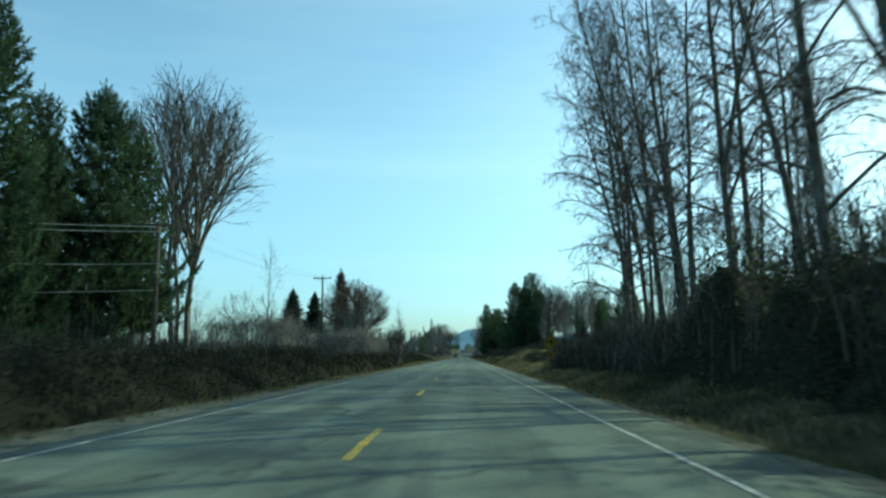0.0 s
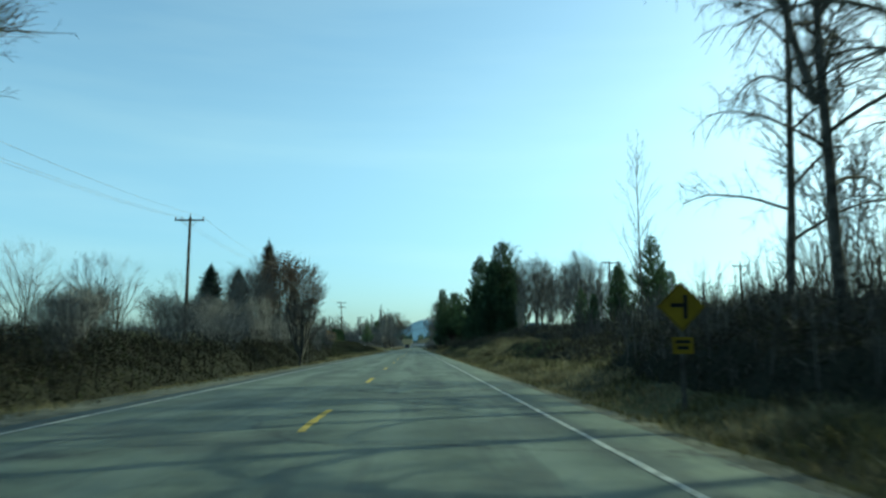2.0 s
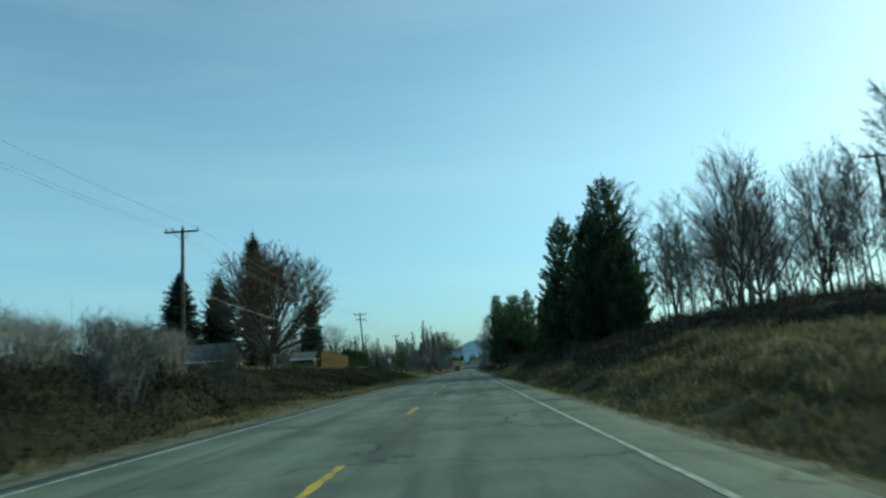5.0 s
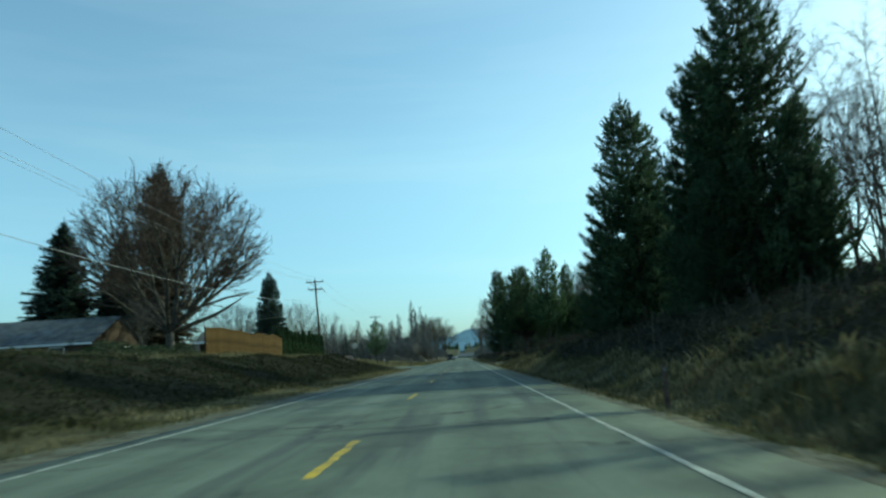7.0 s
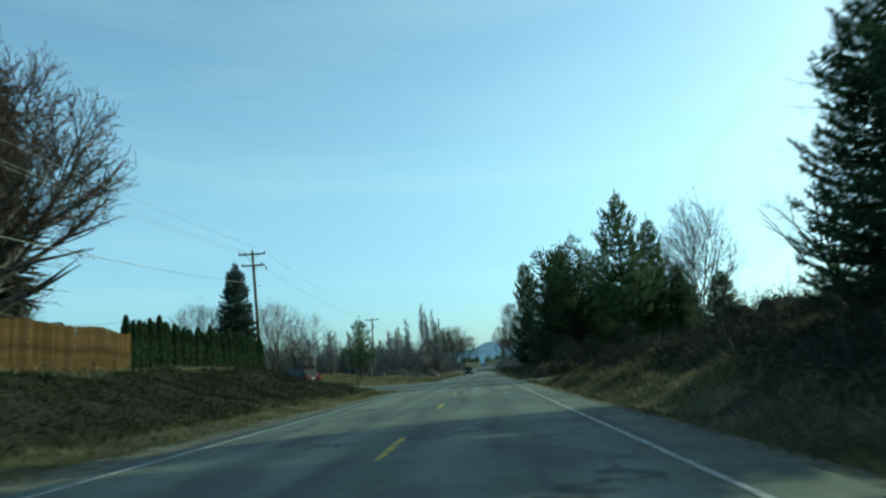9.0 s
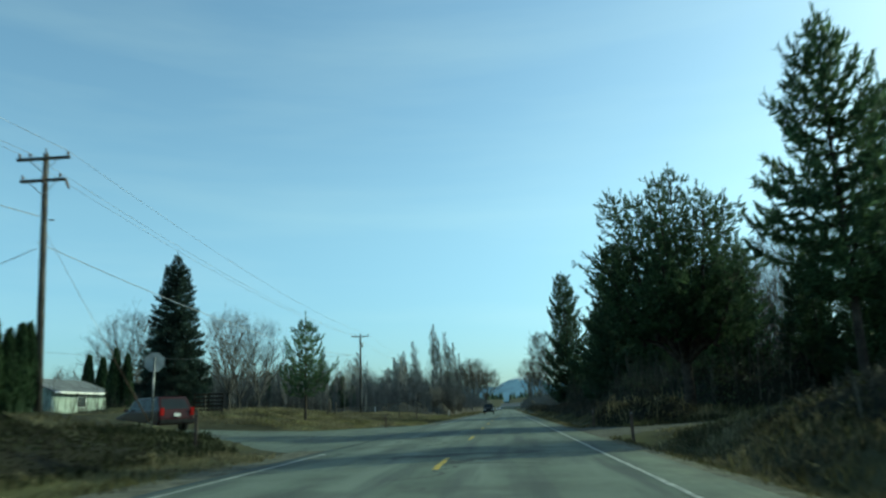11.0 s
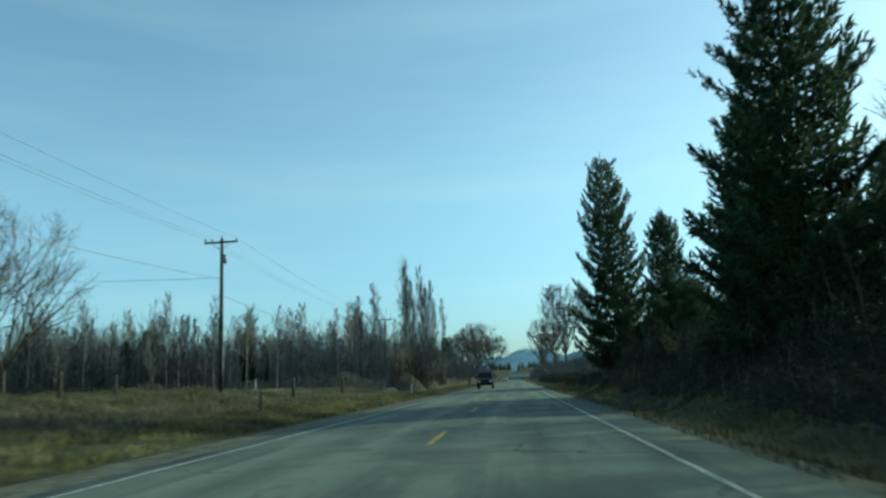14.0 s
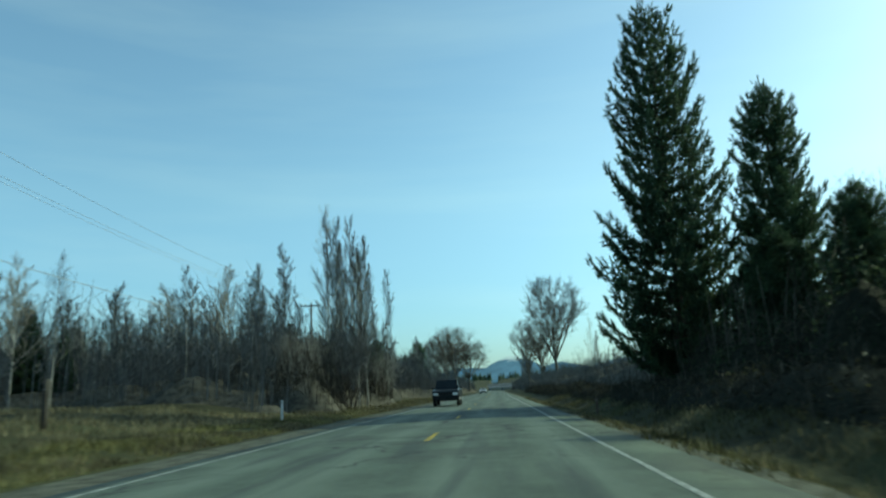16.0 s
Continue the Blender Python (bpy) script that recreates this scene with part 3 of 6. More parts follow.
def pine(seed, height, base_r, start=0.05, power=0.8, whorl=0.55, arms=7, clump=0.62, curl=0.3, lift=0.0, ragged=0.25, full=1.0, inner=0.075):
    """A white pine: tiers of limbs, each limb set with side shoots that end in upturned brushes of needles."""
    r = random.Random(seed)
    wood, crown = Shape(), Shape()
    tr = 0.012 * height + 0.03
    bend = Vector((r.uniform(-0.02, 0.02), r.uniform(-0.02, 0.02), 0)) * height
    axis = [Vector((0, 0, -0.3)) + Vector((0, 0, height * k / 8)) + bend * (k / 8) ** 2 for k in range(9)]
    wood.tube(axis, [tr * (1 - 0.93 * k / 8) for k in range(9)], 7)
    up = Vector((0, 0, 1))

    def brush(p, d, size):
        """Needles that stand off a shoot, forward and outward."""
        d = d.normalized()
        a = d.cross(rand_dir(r))
        if a.length < 0.05:
            return
        a.normalize()
        b = d.cross(a)
        crown.blade(p - d * size * 0.2, p + d * size, a, size * 0.12)
        w0 = r.uniform(0, 6.28)
        for i in range(7):
            w = w0 + i * 2.4
            o = a * math.cos(w) + b * math.sin(w)
            q = p + d * size * (i / 8.0 - 0.1)
            crown.needle(q, q + (o * r.uniform(0.5, 0.85) + d * 0.7) * size * r.uniform(0.40, 0.60), d.cross(o), size * 0.085)

    z = height * start
    while z < height * 0.985:
        k = z / height
        kk = max(0.0, (k - start) / (1 - start))
        reach = base_r * (1 - kk) ** power * (0.78 + 0.22 * smooth(0.0, 0.2, kk)) * r.uniform(1 - ragged, 1 + 0.6 * ragged) * (0.45 + 0.55 * smooth(0.0, 0.16, 1 - kk)) + 0.08
        tuft = clump * (0.55 + 0.45 * smooth(0.0, 0.14, 1 - kk))
        turn = r.uniform(0, 6.28)
        n = max(4, int(arms * (1.15 - 0.4 * kk)))
        for b in range(n):
            a = turn + 6.283 * b / n + r.uniform(-0.3, 0.3)
            ln = reach * r.uniform(1 - 1.3 * ragged, 1 + 0.5 * ragged)
            out = Vector((math.cos(a), math.sin(a), 0))
            side = out.cross(up)
            p0 = Vector((0, 0, z - 0.3 + r.uniform(-0.15, 0.15))) + bend * k * k
            climb = lift - 0.12 + 0.75 * kk * kk + r.uniform(-0.08, 0.08)
            pts = [p0 + out * (ln * q) + up * ln * (climb * q + curl * q ** 3 * 0.8) for q in (0, 0.35, 0.7, 1.0)]
            wood.tube(pts, [0.012 + 0.012 * ln, 0.009 + 0.008 * ln, 0.011, 0.006], 3)
            shoots = max(2, int(full * ln / (clump * 0.42)))
            for c in range(shoots):
                q = 0.16 + 0.84 * (c + r.random()) / shoots
                i = min(2, int(q * 3))
                p = pts[i].lerp(pts[i + 1], min(1.0, q * 3 - i))
                s = 1 if c % 2 else -1
                w = (out * r.uniform(0.5, 1.0) + side * s * r.uniform(0.3, 1.1) + up * r.uniform(-0.1, 0.45)).normalized()
                e = p + w * ((1 - q) * ln * r.uniform(0.15, 0.4) + clump * r.uniform(0.15, 0.6))
                wood.ribbon([p, e], [0.014, 0.006])
                brush(e, w * 0.55 + up * r.uniform(0.35, 1.1), tuft * r.uniform(0.75, 1.15))
                if r.random() < 0.55:
                    brush(p.lerp(e, 0.4), w + up * r.uniform(-0.3, 0.5), tuft * r.uniform(0.8, 1.15))
            for c in range(int(ln / inner)):
                q = r.uniform(0.06, 0.95)
                i = min(2, int(q * 3))
                p = pts[i].lerp(pts[i + 1], q * 3 - i)
                w = out * r.uniform(0.3, 1.0) + side * r.uniform(-1.2, 1.2) + up * r.uniform(-0.7, 0.3)
                crown.needle(p, p + w * clump * r.uniform(0.6, 1.05), (up + rand_dir(r) * 0.8).normalized(), clump * 0.12)
            brush(pts[3], (pts[3] - pts[2]).normalized() + up * 0.55, tuft)
            brush(pts[2].lerp(pts[3], 0.6), (pts[3] - pts[2]).normalized() * 0.6 + up + side * r.uniform(-0.6, 0.6), tuft * 0.9)
        z += whorl * r.uniform(0.75, 1.25)
    for k in range(3):
        brush(axis[-1] + up * (0.35 - 0.35 * k), up + rand_dir(r) * 0.15, clump * 0.8)
    return wood, crown


def joined(into, add, m):
    """Adds a copy of one shape to another, moved by m."""
    base = len(into.v)
    into.v += [m @ v for v in add.v]
    into.f += [tuple(i + base for i in f) for f in add.f]


def broad_pine(seed, height, spread_):
    """An old open-grown pine: a bare leaning trunk that splits into several bushy leaders with a rounded, tufted top."""
    r = random.Random(seed)
    wood, crown = Shape(), Shape()
    fork = 0.20 * height
    wood.tube([Vector((0, 0, -0.3)), Vector((0.06, 0, fork * 0.5)), Vector((0, 0, fork)), Vector((-0.1, 0.05, fork * 1.7))], [0.36, 0.29, 0.27, 0.18], 9)
    leaders = [(0, 0.05, 0.68, 0.0, 0.27)]
    for k in range(6):
        leaders.append((60 * k + r.uniform(-14, 14), 0.40 + 0.08 * (k % 2), r.uniform(0.56, 0.66), r.uniform(0.10, 0.24), 0.26))
    for k in range(5):
        leaders.append((72 * k + 25 + r.uniform(-14, 14), 0.72, r.uniform(0.36, 0.46), r.uniform(0.32, 0.55), 0.22))
    for k in range(3):
        leaders.append((120 * k + 10 + r.uniform(-14, 14), 0.50, r.uniform(0.26, 0.32), r.uniform(0.7, 1.0), 0.18))
    for k, (turn, out, tall, tilt, wide) in enumerate(leaders):
        d = Vector((math.cos(radians(turn)), math.sin(radians(turn)), 0))
        foot = d * out * spread_ * 0.62 + Vector((0, 0, fork * r.uniform(1.15, 1.55)))
        w, c = pine(seed * 20 + k, tall * height, wide * height * 0.62, start=0.06, power=0.55, whorl=0.55, arms=5, clump=0.44, curl=0.6, lift=0.18, ragged=0.5, full=0.85, inner=0.11)
        m = Matrix.Translation(foot) @ Matrix.Rotation(tilt, 4, Vector((-d.y, d.x, 0)) if d.length else Vector((1, 0, 0)))
        joined(wood, w, m)
        joined(crown, c, m)
        wood.tube([Vector((0, 0, fork * 0.85)), foot * 0.55 + Vector((0, 0, fork * 0.5)), foot + Vector((0, 0, 0.2))], [0.19, 0.13, 0.09], 6)
    top = max(v.z for v in crown.v)
    for shape in (wood, crown):
        for v in shape.v:
            v.z = v.z * height / top if v.z > 0 else v.z
    return wood, crown


def cottonwood(seed, height, radius, first=0.2, limbs=24, reach=0.30, forked=False, steep=0.0, sag=0.20, fine=1.0, twig=1.0):
    """A tall leafless cottonwood: a straight stem, limbs that rise, arch over and droop, and many fine hanging twigs."""
    r = random.Random(seed)
    wood, crown = Shape(), Shape()

    def arc(p, d, length, n, sag, jitter):
        pts, way = [p], d.copy()
        for i in range(n):
            way = way + rand_dir(r) * jitter
            way.z -= sag * (i + 1) / n
            way.normalize()
            pts.append(pts[-1] + way * length / n)
        return pts

    stems = [(Vector((0, 0, -0.3)), Vector((0.0, 0.0, 1)), height, radius, first)]
    if forked:
        stems.append((Vector((0, 0, height * 0.30)), Vector((0.30, 0.05, 1)).normalized(), height * 0.64, radius * 0.6, 0.15))
    for foot, way, tall, rad, low in stems:
        n = 14
        pts = arc(foot, way, tall, n, -0.03, 0.035)
        rads = [max(0.022, rad * (1 - 0.93 * (k / n) ** 0.9)) for k in range(n + 1)]
        wood.tube(pts, rads, 9)
        turn = r.uniform(0, 6.28)
        for b in range(limbs):
            k = min(0.97, low + (1 - low) * (b + r.random()) / limbs)
            i = min(n - 1, int(k * n))
            q = pts[i].lerp(pts[i + 1], k * n - i)
            turn += 2.4 + r.uniform(-0.4, 0.4)
            lift = 0.45 + steep + 1.5 * k * k + r.uniform(-0.15, 0.3)
            d = Vector((math.cos(turn), math.sin(turn), lift)).normalized()
            ln = height * reach * (1.12 - 0.72 * k) * r.uniform(0.6, 1.2)
            lr = max(0.02, min(rads[i] * 0.5, 0.010 * ln + 0.018))
            limb = arc(q, d, ln, 8, sag * (1.25 - k), 0.10)
            wood.tube(limb, [lr * (1 - 0.8 * j / 8) + 0.004 for j in range(9)], 5)
            for c in range(int(5 + 1.9 * ln)):
                u = 0.12 + 0.88 * (c + r.random()) / int(5 + 1.9 * ln)
                j = min(7, int(u * 8))
                p = limb[j].lerp(limb[j + 1], u * 8 - j)
                way2 = ((limb[j + 1] - limb[j]).normalized() + rand_dir(r) * 0.95 + Vector((0, 0, 0.15))).normalized()
                l2 = (0.5 + 0.26 * ln * (1.1 - 0.7 * u)) * r.uniform(0.6, 1.3)
                bough = arc(p, way2, l2, 4, 0.16, 0.16)
                crown.ribbon(bough, [twig * q for q in (0.017, 0.015, 0.013, 0.011, 0.007)])
                for _ in range(int((3 + 2.2 * l2) * fine)):
                    v = r.uniform(0.15, 1.0)
                    j2 = min(3, int(v * 4))
                    p2 = bough[j2].lerp(bough[j2 + 1], v * 4 - j2)
                    way3 = (way2 * 0.6 + rand_dir(r) * 0.9 + Vector((0, 0, -0.1))).normalized()
                    crown.ribbon(arc(p2, way3, r.uniform(0.3, 0.95), 2, 0.25, 0.12), [0.011 * twig, 0.009 * twig, 0.005 * twig])
    return wood, crown


def plant(name, shapes, materials, label, category="tree", group=""):
    """A tree kept below ground as the pattern for its copies: an empty with a trunk and a crown."""
    top = tagged(new(name), label, category, group)
    for part_name, s, m in zip(("trunk", "crown"), shapes, materials):
        ob = new(part_name, s.mesh(part_name, m))
        ob.parent = top
    return top


class Grove:
    """Hands out copies of a pattern; the first use takes the pattern itself."""

    def __init__(self, pattern, height):
        self.pattern, self.height, self.used = pattern, height, False

    def put(self, x, y, top=None, turn=0.0, wide=1.0, sink=0.0, label="", group="", lean=0.0):
        """top: height of the tree's tip above the road; lean: degrees to the right of the road's direction."""
        z = ground_height(x, y) - sink
        s = (top - z) / self.height if top else 1.0
        m = Matrix.LocRotScale((x, y, z), (Matrix.Rotation(radians(lean), 3, "Y") @ Matrix.Rotation(radians(turn), 3, "Z")).to_quaternion(), (s * wide, s * wide, s))
        if self.used:
            ob = copy_thing(self.pattern, Matrix.Identity(4))
        else:
            ob, self.used = self.pattern, True
        ob.matrix_basis = m
        return tagged(ob, label, "", group)

# patterns of trees
T_cotton = [Grove(plant("cottonwood_tree", cottonwood(11 + i, 25, (0.25, 0.20, 0.23, 0.22)[i], first=(0.20, 0.26, 0.16, 0.22)[i], limbs=(26, 24, 24, 22)[i], reach=(0.25, 0.23, 0.21, 0.25)[i], forked=i in (0, 3), fine=1.3), (M_bark, M_twig), "tall leafless cottonwood with grey bark beside the road"), 25) for i in range(4)]
T_clump = Grove(plant("alder_clump", crown_tree(33, 25, 6.3, 9.5, limbs=5, tip=0.013, base_r=0.50, low=0.2, stems=5, lobes=0.2, spray=2, twig=0.03, open_=36, pace=0.155, gens=5, lateral=0.5, splay=0.34), (M_bark, M_twig), "clump of tall leafless alders with several stems"), 25)
T_maple = Grove(plant("maple_tree", crown_tree(41, 25, 9.4, 3.6, limbs=15, tip=0.024, base_r=0.50, low=0.10, lobes=0.14, spray=3, twig=0.034, open_=80, pace=0.17, gens=6), (M_bark, M_maple_twig), "large round leafless maple with reddish buds beside the house"), 25)
T_round = [Grove(plant("bare_tree", crown_tree(51 + i, 13, (4.2, 3.5)[i], (2.2, 3.0)[i], limbs=(8, 7)[i], tip=0.0095, base_r=0.15, low=(0.2, 0.26)[i], spray=3, twig=0.05, open_=(50, 38)[i], pace=0.215), (M_bark, M_twig), "leafless round-crowned tree at the edge of the field"), 13) for i in range(2)]
T_far_round = Grove(plant("bare_tree", crown_tree(57, 20, 5.4, 5.0, limbs=8, tip=0.024, base_r=0.30, low=0.26, lobes=0.3, spray=4, open_=45, pace=0.19), (M_bark, M_twig), "broad leafless tree standing alone by the far road"), 20)
T_bush = Grove(plant("willow_bush", crown_tree(61, 6.5, 2.7, 1.6, limbs=2, tip=0.008, base_r=0.10, low=0.02, stems=14, spray=3, twig=0.07, open_=22, pace=0.25, gens=3), (M_twig, M_grey_twig), "leafless many-stemmed willow bush beside the ditch", "bush"), 6.5)
T_willow = Grove(plant("willow_tree", crown_tree(63, 4.4, 1.4, 0.7, limbs=17, tip=0.006, base_r=0.11, low=0.22, lobes=0.1, spray=2, twig=0.05, open_=36, pace=0.29, gens=3, lateral=0.5, curl=0.09), (M_bark, M_twig), "small leafless willow with many ascending limbs on the verge"), 4.4)
T_sapling = Grove(plant("birch_sapling", bare_tree(71, 9, 0.062, first=0.30, rise=0.5, reach=0.27, counts=(22, 4, 2), thick=0.006, wild=0.10, angle=(0.5, 0.95)), (M_bark, M_twig), "slender leafless birch sapling beside the road"), 9)
T_aspen = [Grove(plant("aspen_tree", bare_tree(81 + i, 15, 0.10, first=(0.22, 0.28, 0.18, 0.25)[i], rise=(0.5, 0.42, 0.6, 0.5)[i], reach=(0.27, 0.31, 0.30, 0.25)[i], counts=(28, 8, 5), thick=0.014, lean=0.04, sides=(5, 2, 2, 2), segs=(8, 3, 2, 1), wild=0.055, angle=((0.3, 0.65), (0.35, 0.75), (0.28, 0.55), (0.3, 0.62))[i]), (M_birch, M_grey_twig), "slim leafless aspen with pale bark in a grove"), 15) for i in range(4)]
T_fir = [Grove(plant("pine_tree", pine(101 + i, 18, (4.0, 3.7, 4.3)[i], start=0.03, power=(0.52, 0.58, 0.47)[i], whorl=(0.50, 0.54, 0.58)[i], arms=9, clump=0.50, curl=(0.42, 0.42, 0.5)[i], lift=(0.02, -0.03, 0.03)[i], ragged=(0.19, 0.21, 0.26)[i], full=1.2, inner=0.052), (M_conbark, M_fir), "tall dense dark green white pine beside the road"), 18) for i in range(3)]
T_spruce = [Grove(plant("spruce_tree", conifer(111, 18, 5.2, start=0.02, droop=0.3, dense=2.0, blade=0.80, power=0.68, tilt_up=0.16, sweep=0.16, tufty=0.4), (M_conbark, M_spruce), "conical dark blue-green spruce"), 18),
            Grove(plant("spruce_tree", pine(112, 18, 4.3, start=0.02, power=0.74, whorl=0.40, arms=9, clump=0.52, curl=0.16, lift=-0.05, ragged=0.12, full=1.3), (M_conbark, M_spruce), "dense conical dark green spruce"), 18)]
T_tower = Grove(plant("spruce_tree", conifer(121, 24, 4.5, start=0.03, droop=0.35, dense=2.3, blade=0.85, power=0.5, tilt_up=0.2), (M_conbark, M_brown_tree), "tall narrow brownish spruce beside a bare maple"), 24)
T_pine = [Grove(plant("pine_tree", pine(131 + i, 15, (3.6, 4.0, 3.0)[i], start=(0.27, 0.22, 0.06)[i], power=(0.8, 0.7, 0.7)[i], whorl=0.66, arms=7, clump=0.62, curl=0.45, lift=0.1, ragged=(0.34, 0.4, 0.25)[i]), (M_conbark, M_pine), "dark green pine with upswept bushy branch ends"), 15) for i in range(3)]
T_broad_pine = Grove(plant("pine_tree", broad_pine(151, 14.5, 5.0), (M_conbark, M_pine), "broad old dark pine with a bare trunk and several bushy leaders"), 14.5)
T_young_pine = Grove(plant("young_pine", pine(141, 7.4, 2.0, start=0.28, power=0.85, whorl=0.52, arms=6, clump=0.46, curl=0.6, lift=0.25, ragged=0.28, full=0.8), (M_conbark, M_pine), "young pine with upturned branch tips on the grass beside the road"), 7.4)

# far hand: pines and the alder clump at the walk's start
for i, x, y, top, turn, wide in ((0, -23.5, 45.1, 19.0, 0, 0.85), (2, -25.6, 41.3, 17.4, 80, 0.75), (1, -25.2, 36.4, 21.0, 200, 0.75), (2, -30.0, 50.0, 17.5, 140, 0.8), (0, -32, 42, 19.5, 250, 0.9)):
    T_fir[i].put(x, y, top, turn, wide)
for i, x, y, top, turn, wide in ((1, -21.8, 46.9, 16.3, 33, 0.8), (0, -24.0, 53.5, 11.5, 120, 0.8)):
    T_pine[i].put(x, y, top, turn, wide)
T_clump.put(-27.5, 70.5, 28.5, 40)
T_round[0].put(-31, 36, 17, 10)
for x, y, top, turn in ((-7.9, 88.0, 7.9, 0), (-8.0, 92.6, 5.2, 120), (-10.5, 38, 7.5, 200), (-13.5, 33, 8.5, 300), (13.3, 76, 14.2, 60)):
    T_sapling.put(x, y, top, turn)
for x, y, top, turn, w in ((-15.5, 99, 7.6, 0, 1.2), (-13.0, 96, 5.0, 80, 1.0), (-20, 104, 6.0, 150, 1.1), (-27, 112, 6.5, 220, 1.2), (-34, 108, 6.5, 20, 1.2), (-12, 112, 3.5, 90, 1.0), (-41, 118, 7.0, 10, 1.2), (-30, 130, 7, 60, 1.3), (-22, 84, 5, 10, 1), (-46, 100, 7, 0, 1.2), (-17, 60, 4.5, 30, 1), (-13, 52, 4, 70, 1), (-10.2, 108, 2.9, 40, 1.3), (-11.6, 113, 3.2, 160, 1.3), (-13.5, 109, 3.4, 250, 1.3), (-9.8, 116, 2.6, 0, 1.2), (-12.8, 119, 3.4, 100, 1.2), (-15.5, 114, 3.8, 300, 1.2), (-17.5, 121, 4.6, 20, 1.3), (-19.5, 116, 4.4, 90, 1.4), (-21.5, 122, 5.0, 170, 1.3), (-24, 117, 4.8, 250, 1.4), (-16.5, 127, 4.4, 320, 1.2), (-19.0, 129, 4.8, 50, 1.3), (-23.5, 128, 5.2, 140, 1.3), (-27, 124, 5.2, 200, 1.3), (-14.6, 122, 3.8, 280, 1.2), (-12.5, 72, 3.2, 10, 1.3), (-13.2, 84, 4.2, 110, 1.4), (-11.6, 79, 2.9, 210, 1.3), (-14.5, 66, 3.6, 300, 1.3), (-12.2, 101, 3.6, 60, 1.3), (-11.2, 58, 2.6, 170, 1.2), (-14.8, 90, 4.4, 200, 1.3)):
    T_bush.put(x, y, top, turn, w)
T_willow.put(-7.8, 84.3, 4.4, 40)
for x, y, top, turn in ((-50, 112, 12.5, 20), (-44, 118, 13.0, 110), (-38, 121, 12.0, 200), (-33, 116, 11.0, 290), (-57, 118, 12.0, 60), (-28.5, 122, 10.0, 140), (-62, 150, 12, 0), (-74, 160, 13, 50), (-55, 165, 11, 100), (-48, 150, 10, 200), (-68, 180, 13, 150)):
    T_round[0].put(x, y, top, turn)

# trees round the first house
T_spruce[0].put(-51.1, 215.2, 22.2, 0, 1.05)
T_spruce[0].put(-45.6, 220.0, 21.7, 60, 0.98)
T_tower.put(-35.0, 208.2, 27.3, 0)
T_maple.put(-29.3, 196.2, 24.3, 30, 1.04)
T_spruce[1].put(-40.8, 278.6, 21.8, 120, 1.0)
T_round[1].put(-51, 288, 15.5, 0, 1.3)
T_round[0].put(-26.4, 268, 11.0, 200, 1.15)
T_round[0].put(-37, 291, 15.5, 90, 1.1)
T_round[0].put(-49.5, 285, 15.0, 40, 1.35)
T_round[1].put(-36.5, 286, 14.5, 250, 1.35)
T_round[0].put(-27, 199, 8.0, 0, 0.8)
T_round[1].put(-29.5, 190, 8.0, 70, 1.2)
T_round[0].put(-30, 168, 5.2, 140, 1.5)
T_round[1].put(-34, 171, 5.0, 20, 1.6)
T_round[1].put(-44, 188, 7.0, 60, 1.0)
T_young_pine.put(-13.7, 240.7, 7.8, 0)

# near hand: cottonwoods at the start
for k, x, y, top, turn, lean in ((2, 13.2, 59.5, 24, 140, 1), (0, 12.6, 55.2, 26, 170, -3), (1, 12.0, 51.0, 26, 140, -2), (3, 12.0, 47.8, 24, 210, -4), (2, 9.7, 42.5, 23, 300, -3), (0, 11.6, 42.2, 26, 180, -6), (1, 13.6, 45.5, 25, 95, -2), (2, 11.6, 37.9, 25, 160, -7), (1, 12.5, 31.5, 26, 250, -4), (3, 10.4, 28.0, 25, 330, -2), (1, 12.0, 25.0, 26, 45, -5),
                                 (2, 10.5, 21.0, 27, 100, -3), (0, 12.5, 18.5, 26, 190, 0), (3, 9.8, 15.5, 26, 270, -4), (1, 13, 13, 26, 15, -2), (1, 10.9, 35.0, 24, 200, -2), (3, 12.4, 40.5, 25, 110, -4), (1, 13.6, 53.0, 24, 300, -1), (2, 17, 20, 25, 60, 0), (1, 18, 29, 24, 120, -2), (3, 17, 38, 25, 180, 2), (1, 19, 47, 23, 240, 0), (2, 18, 57, 22, 310, 2)):
    T_cotton[k].put(x, y, top, turn, 0.88, lean=lean)
for x, y, top, turn in ((24, 150, 14, 0), (28, 158, 17, 60), (33, 162, 16, 130), (23, 165, 15, 190), (38, 170, 16, 250), (29, 172, 17, 300), (34, 182, 18, 90), (15.5, 127, 12.0, 0), (18.5, 132, 13.0, 80), (21.5, 129, 12.0, 160), (24.5, 136, 13.0, 240), (19.5, 140, 11.0, 30), (30, 86, 11, 10), (34, 96, 12, 100), (27, 76, 10, 200), (20, 178, 18, 10), (22, 190, 19, 100), (26, 200, 18, 180), (24, 208, 16, 250), (19, 222, 14, 30), (22, 236, 15, 120), (24, 258, 15, 280), (20.5, 262, 14.5, 40), (23, 267, 16, 130), (19.5, 255, 13, 210), (27, 263, 16, 300), (21.5, 275, 15, 10), (27, 292, 14, 60), (26, 322, 14, 0)):
    T_round[k % 2].put(x, y, top, turn)
    k += 1
for i, x, y, top, turn, w in ((1, 23.1, 104.0, 11.9, 0, 0.9), (0, 18.6, 99.5, 8.6, 90, 0.9), (2, 26.0, 110.0, 10.0, 40, 1), (0, 17, 108, 7.0, 60, 1.0), (2, 30, 118, 10, 160, 1), (2, 20.5, 107, 9.5, 20, 1.0), (2, 16.5, 101, 6.0, 220, 1.0)):
    T_pine[i].put(x, y, top, turn, w)
